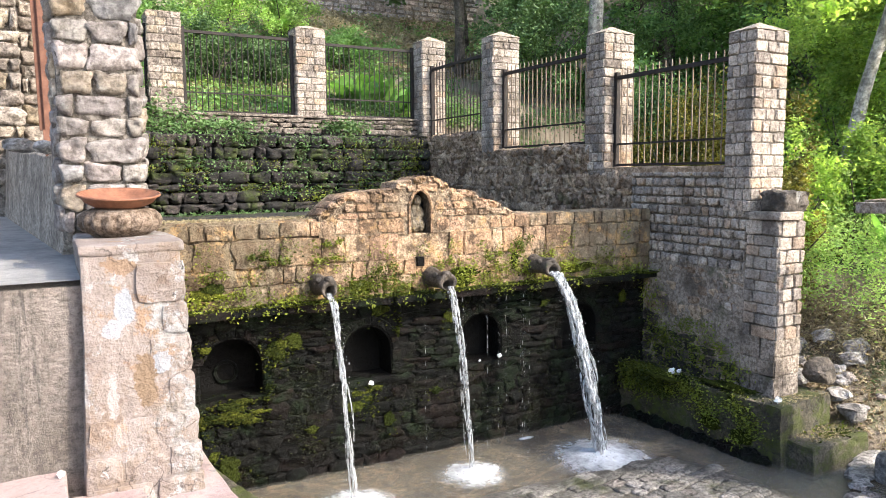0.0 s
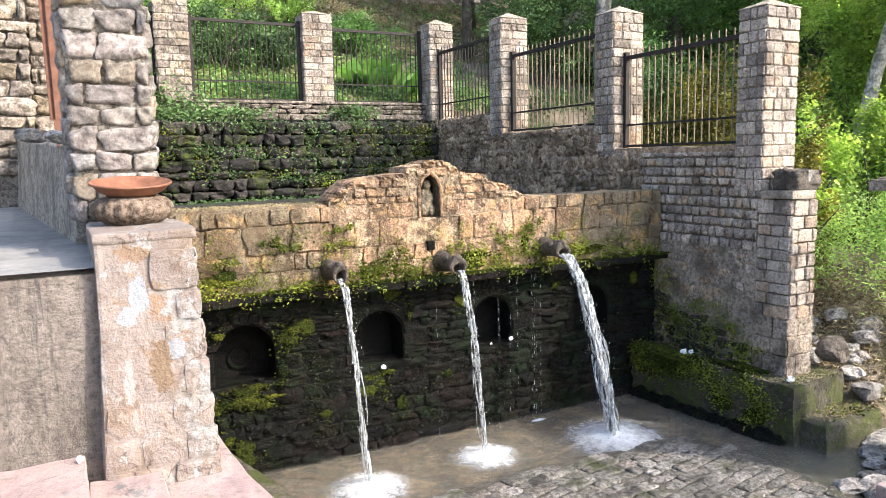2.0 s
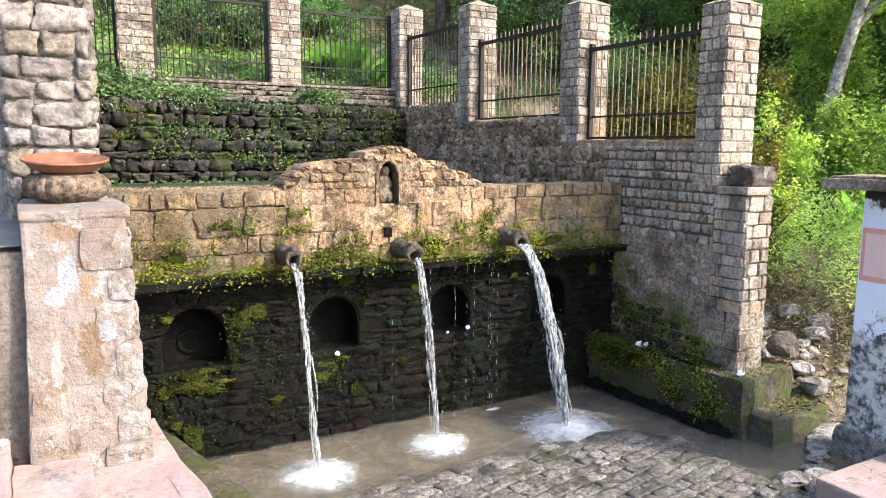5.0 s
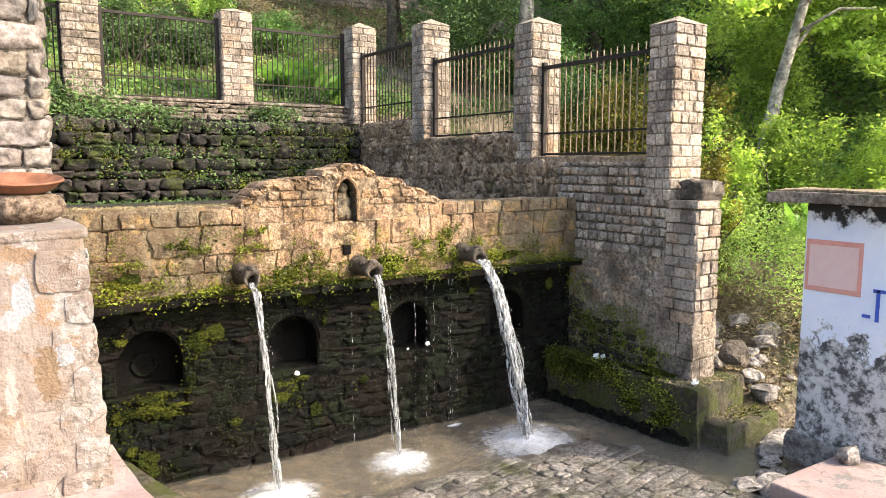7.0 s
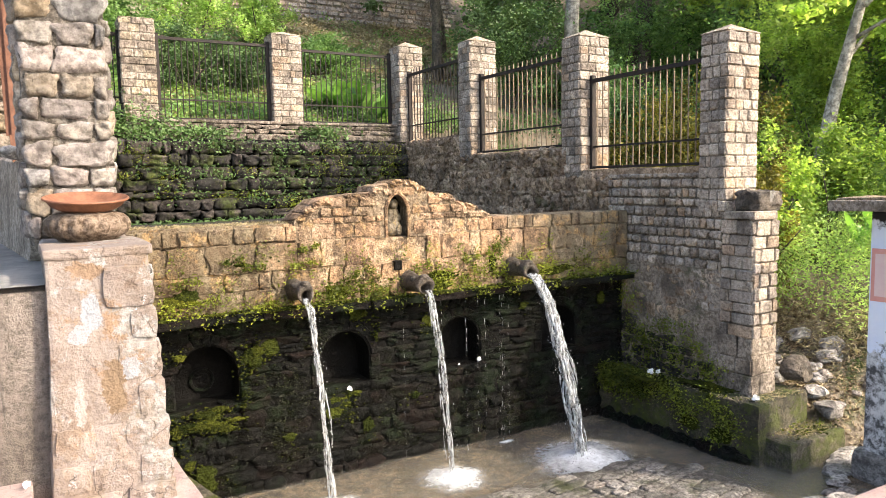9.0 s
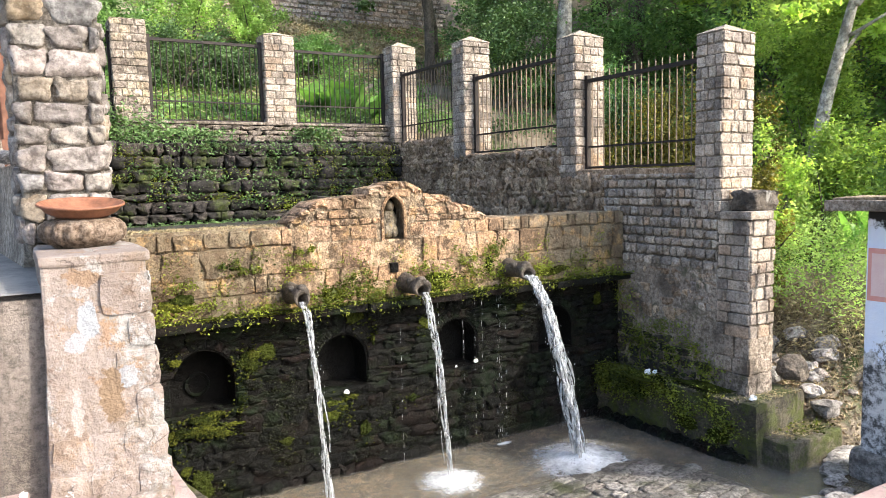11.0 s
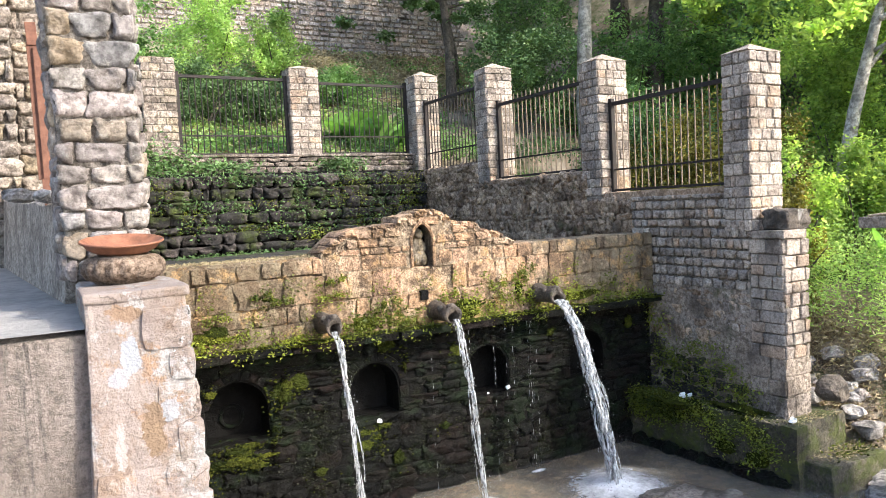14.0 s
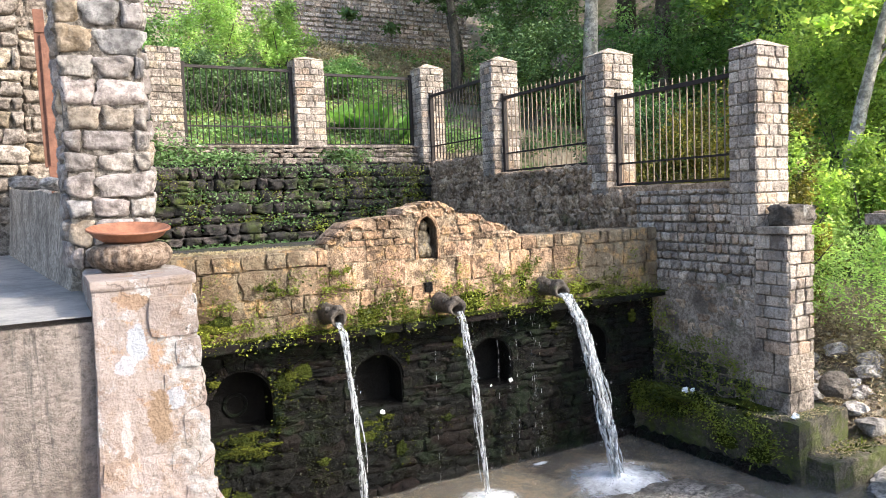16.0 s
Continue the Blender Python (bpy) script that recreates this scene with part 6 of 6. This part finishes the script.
cushions("wet_wall_moss", [((x, 0.052, z), (w, 0.007, h), n) for x, z, w, h, n in ((-1.72, 0.70, 0.12, 0.03, 60), (-1.95, 0.58, 0.05, 0.08, 26), (-1.32, 1.12, 0.08, 0.08, 40), (-1.75, 0.62, 0.11, 0.04, 36), (-1.42, 0.80, 0.03, 0.03, 10), (-0.62, 0.62, 0.08, 0.04, 26), (0.2, 1.22, 0.07, 0.05, 18), (-0.42, 1.30, 0.07, 0.06, 14), (-1.75, 0.2, 0.1, 0.1, 22), (-1.95, 1.18, 0.06, 0.04, 12), (-1.74, 0.60, 0.13, 0.022, 50), (-1.62, 0.56, 0.10, 0.03, 40), (-0.66, 0.52, 0.09, 0.05, 40), (-0.55, 0.66, 0.05, 0.02, 20), (-1.38, 1.05, 0.07, 0.06, 36), (-0.30, 1.18, 0.03, 0.09, 12), (0.02, 0.55, 0.06, 0.05, 10), (-1.1, 0.35, 0.08, 0.06, 12), (-0.35, 0.35, 0.06, 0.08, 10), (-1.9, 0.32, 0.05, 0.07, 20), (1.25, 1.25, 0.05, 0.05, 10), (2.2, 1.2, 0.06, 0.08, 8), (-1.44, 0.72, 0.03, 0.02, 10))], "cushions of yellow green moss on the wet wall", 42)
cushions("platform_moss", [((2.19 + 0.20 * q, -1.6 * q, z), (0.01, 0.13, 0.07), n) for q, z, n in ((0.08, 0.44, 60), (0.18, 0.40, 60), (0.30, 0.42, 36), (0.5, 0.50, 26), (0.8, 0.50, 16), (0.6, 0.2, 8), (0.85, 0.15, 12))] + [((3.0, -1.80, 0.23), (0.12, 0.06, 0.006), 26), ((2.35, -0.4, 0.53), (0.12, 0.25, 0.006), 40), ((2.45, -1.2, 0.53), (0.06, 0.3, 0.006), 16)], "moss cushions over the platform's edge", 45)
cushions("ledge_moss", [((x, -0.10, 1.475), (0.16, 0.025, 0.008), 22) for x in (-2.0, -1.6, -1.2, -0.75, -0.4, 0.3, 0.6, 0.9, 1.5, 1.9, 2.3)] + [((x, -0.005, z), (w, 0.006, h), n) for x, z, w, h, n in ((-0.62, 1.55, 0.15, 0.05, 40), (0.45, 1.56, 0.18, 0.05, 40), (0.85, 1.66, 0.05, 0.10, 24), (-1.4, 1.84, 0.12, 0.03, 10), (1.7, 1.56, 0.25, 0.05, 26), (-1.9, 1.60, 0.15, 0.06, 20))], "moss cushions along the drip ledge", 46)
pts = [patch(260, (x, 4.93, z), (w, 0.04, h)) for x, z, w, h in ((-1.5, 3.05, 0.3, 0.12), (-0.8, 3.06, 0.4, 0.06), (-0.2, 3.0, 0.3, 0.06), (0.6, 2.9, 0.25, 0.12), (1.1, 3.0, 0.3, 0.06), (0.3, 2.6, 0.2, 0.15), (-0.5, 2.6, 0.25, 0.08), (-0.9, 2.35, 0.2, 0.08), (0.9, 2.55, 0.2, 0.2), (1.8, 2.7, 0.25, 0.15), (1.6, 2.3, 0.3, 0.12), (-1.2, 2.65, 0.2, 0.05), (0.2, 2.25, 0.3, 0.06))]
leaves("rear_wall_ivy", np.concatenate(pts), 0.045, L_DARK, None, "dark ivy and weeds on the rear wall", "ivy", "stuff", seed=43)
pts = [patch(420, (x, 5.2, z), (w, 0.07, h)) for x, z, w, h in ((-1.9, 3.35, 0.35, 0.14), (-1.9, 3.2, 0.3, 0.14), (-1.4, 3.25, 0.3, 0.12), (-0.7, 3.2, 0.3, 0.04), (1.2, 3.22, 0.2, 0.05))]
moss_pts = [patch(170, (G.uniform(0.5, 2.4), 4.92, G.uniform(2.1, 3.05)), (0.16, 0.03, 0.07)) for k in range(16)] + [patch(90, (G.uniform(-2.2, 0.6), 4.92, G.uniform(2.05, 3.0)), (0.14, 0.03, 0.04)) for k in range(16)]
leaves("rear_wall_moss", np.concatenate(moss_pts), 0.03, L_MOSS, None, "dull yellow moss spread over the rear wall", "moss", "stuff", seed=50)
leaves("terrace_moss", np.c_[G.uniform(-2.4, 2.4, 700), G.uniform(4.6, 4.95, 700), 1.93 + 0.05 * G.random(700) ** 2], 0.05, L_DARK, None, "dark weeds at the foot of the rear wall", "weeds", "stuff", seed=48)
leaves("terrace_weeds", np.concatenate(pts), 0.065, L_DARK, None, "weeds along the rear wall and terrace", "weeds", "stuff", seed=44)
pts = [patch(160, (2.50, y, z), (0.025, w, h)) for y, z, w, h in ((-0.45, 0.85, 0.10, 0.10), (-0.8, 0.95, 0.08, 0.10), (-0.15, 1.1, 0.05, 0.2), (-1.1, 0.7, 0.1, 0.06), (-0.6, 0.64, 0.2, 0.05), (-0.2, 0.7, 0.1, 0.1), (-0.05, 0.9, 0.04, 0.2), (-0.35, 0.75, 0.08, 0.08), (-0.7, 0.72, 0.08, 0.06), (-0.95, 0.85, 0.06, 0.05), (-0.55, 1.0, 0.07, 0.05), (-0.25, 0.9, 0.08, 0.07), (0.05, 1.25, 0.05, 0.12), (-1.05, 0.62, 0.1, 0.04))]
pts += [patch(120, (3.0, -1.72, 0.24), (0.2, 0.08, 0.02)), patch(90, (2.32, -1.3, 0.12), (0.03, 0.05, 0.05)), patch(90, (2.5, -1.64, 0.3), (0.05, 0.02, 0.05))]
pts += [patch(320, (2.165 + 0.20 * q, -1.6 * q, z), (0.015, 0.09, 0.07)) for q, z in ((0.05, 0.40), (0.10, 0.46), (0.17, 0.38), (0.22, 0.46), (0.30, 0.40), (0.38, 0.47), (0.52, 0.44), (0.64, 0.30), (0.80, 0.40), (0.90, 0.28))]
leaves("wall_foot_weeds", np.concatenate(pts), 0.026, L_MOSS, None, "small weeds at the foot of the side wall", "weeds", "stuff", seed=47)

# carved ring in the first recess, and the small outlet above the middle spout
bm = bmesh.new()
tube(bm, [(-1.70 + 0.085 * math.cos(2 * math.pi * k / 32), 0.335, 0.90 + 0.085 * math.sin(2 * math.pi * k / 32)) for k in range(33)], [0.016] * 33, 8)
part("carved_ring", bm, M_WET, wall_lower, smooth=True)
block("outlet", (-0.145, -0.075, -0.022, 0.05, 1.69, 1.77), M_WETSHADE, wall_spout, 0.006)
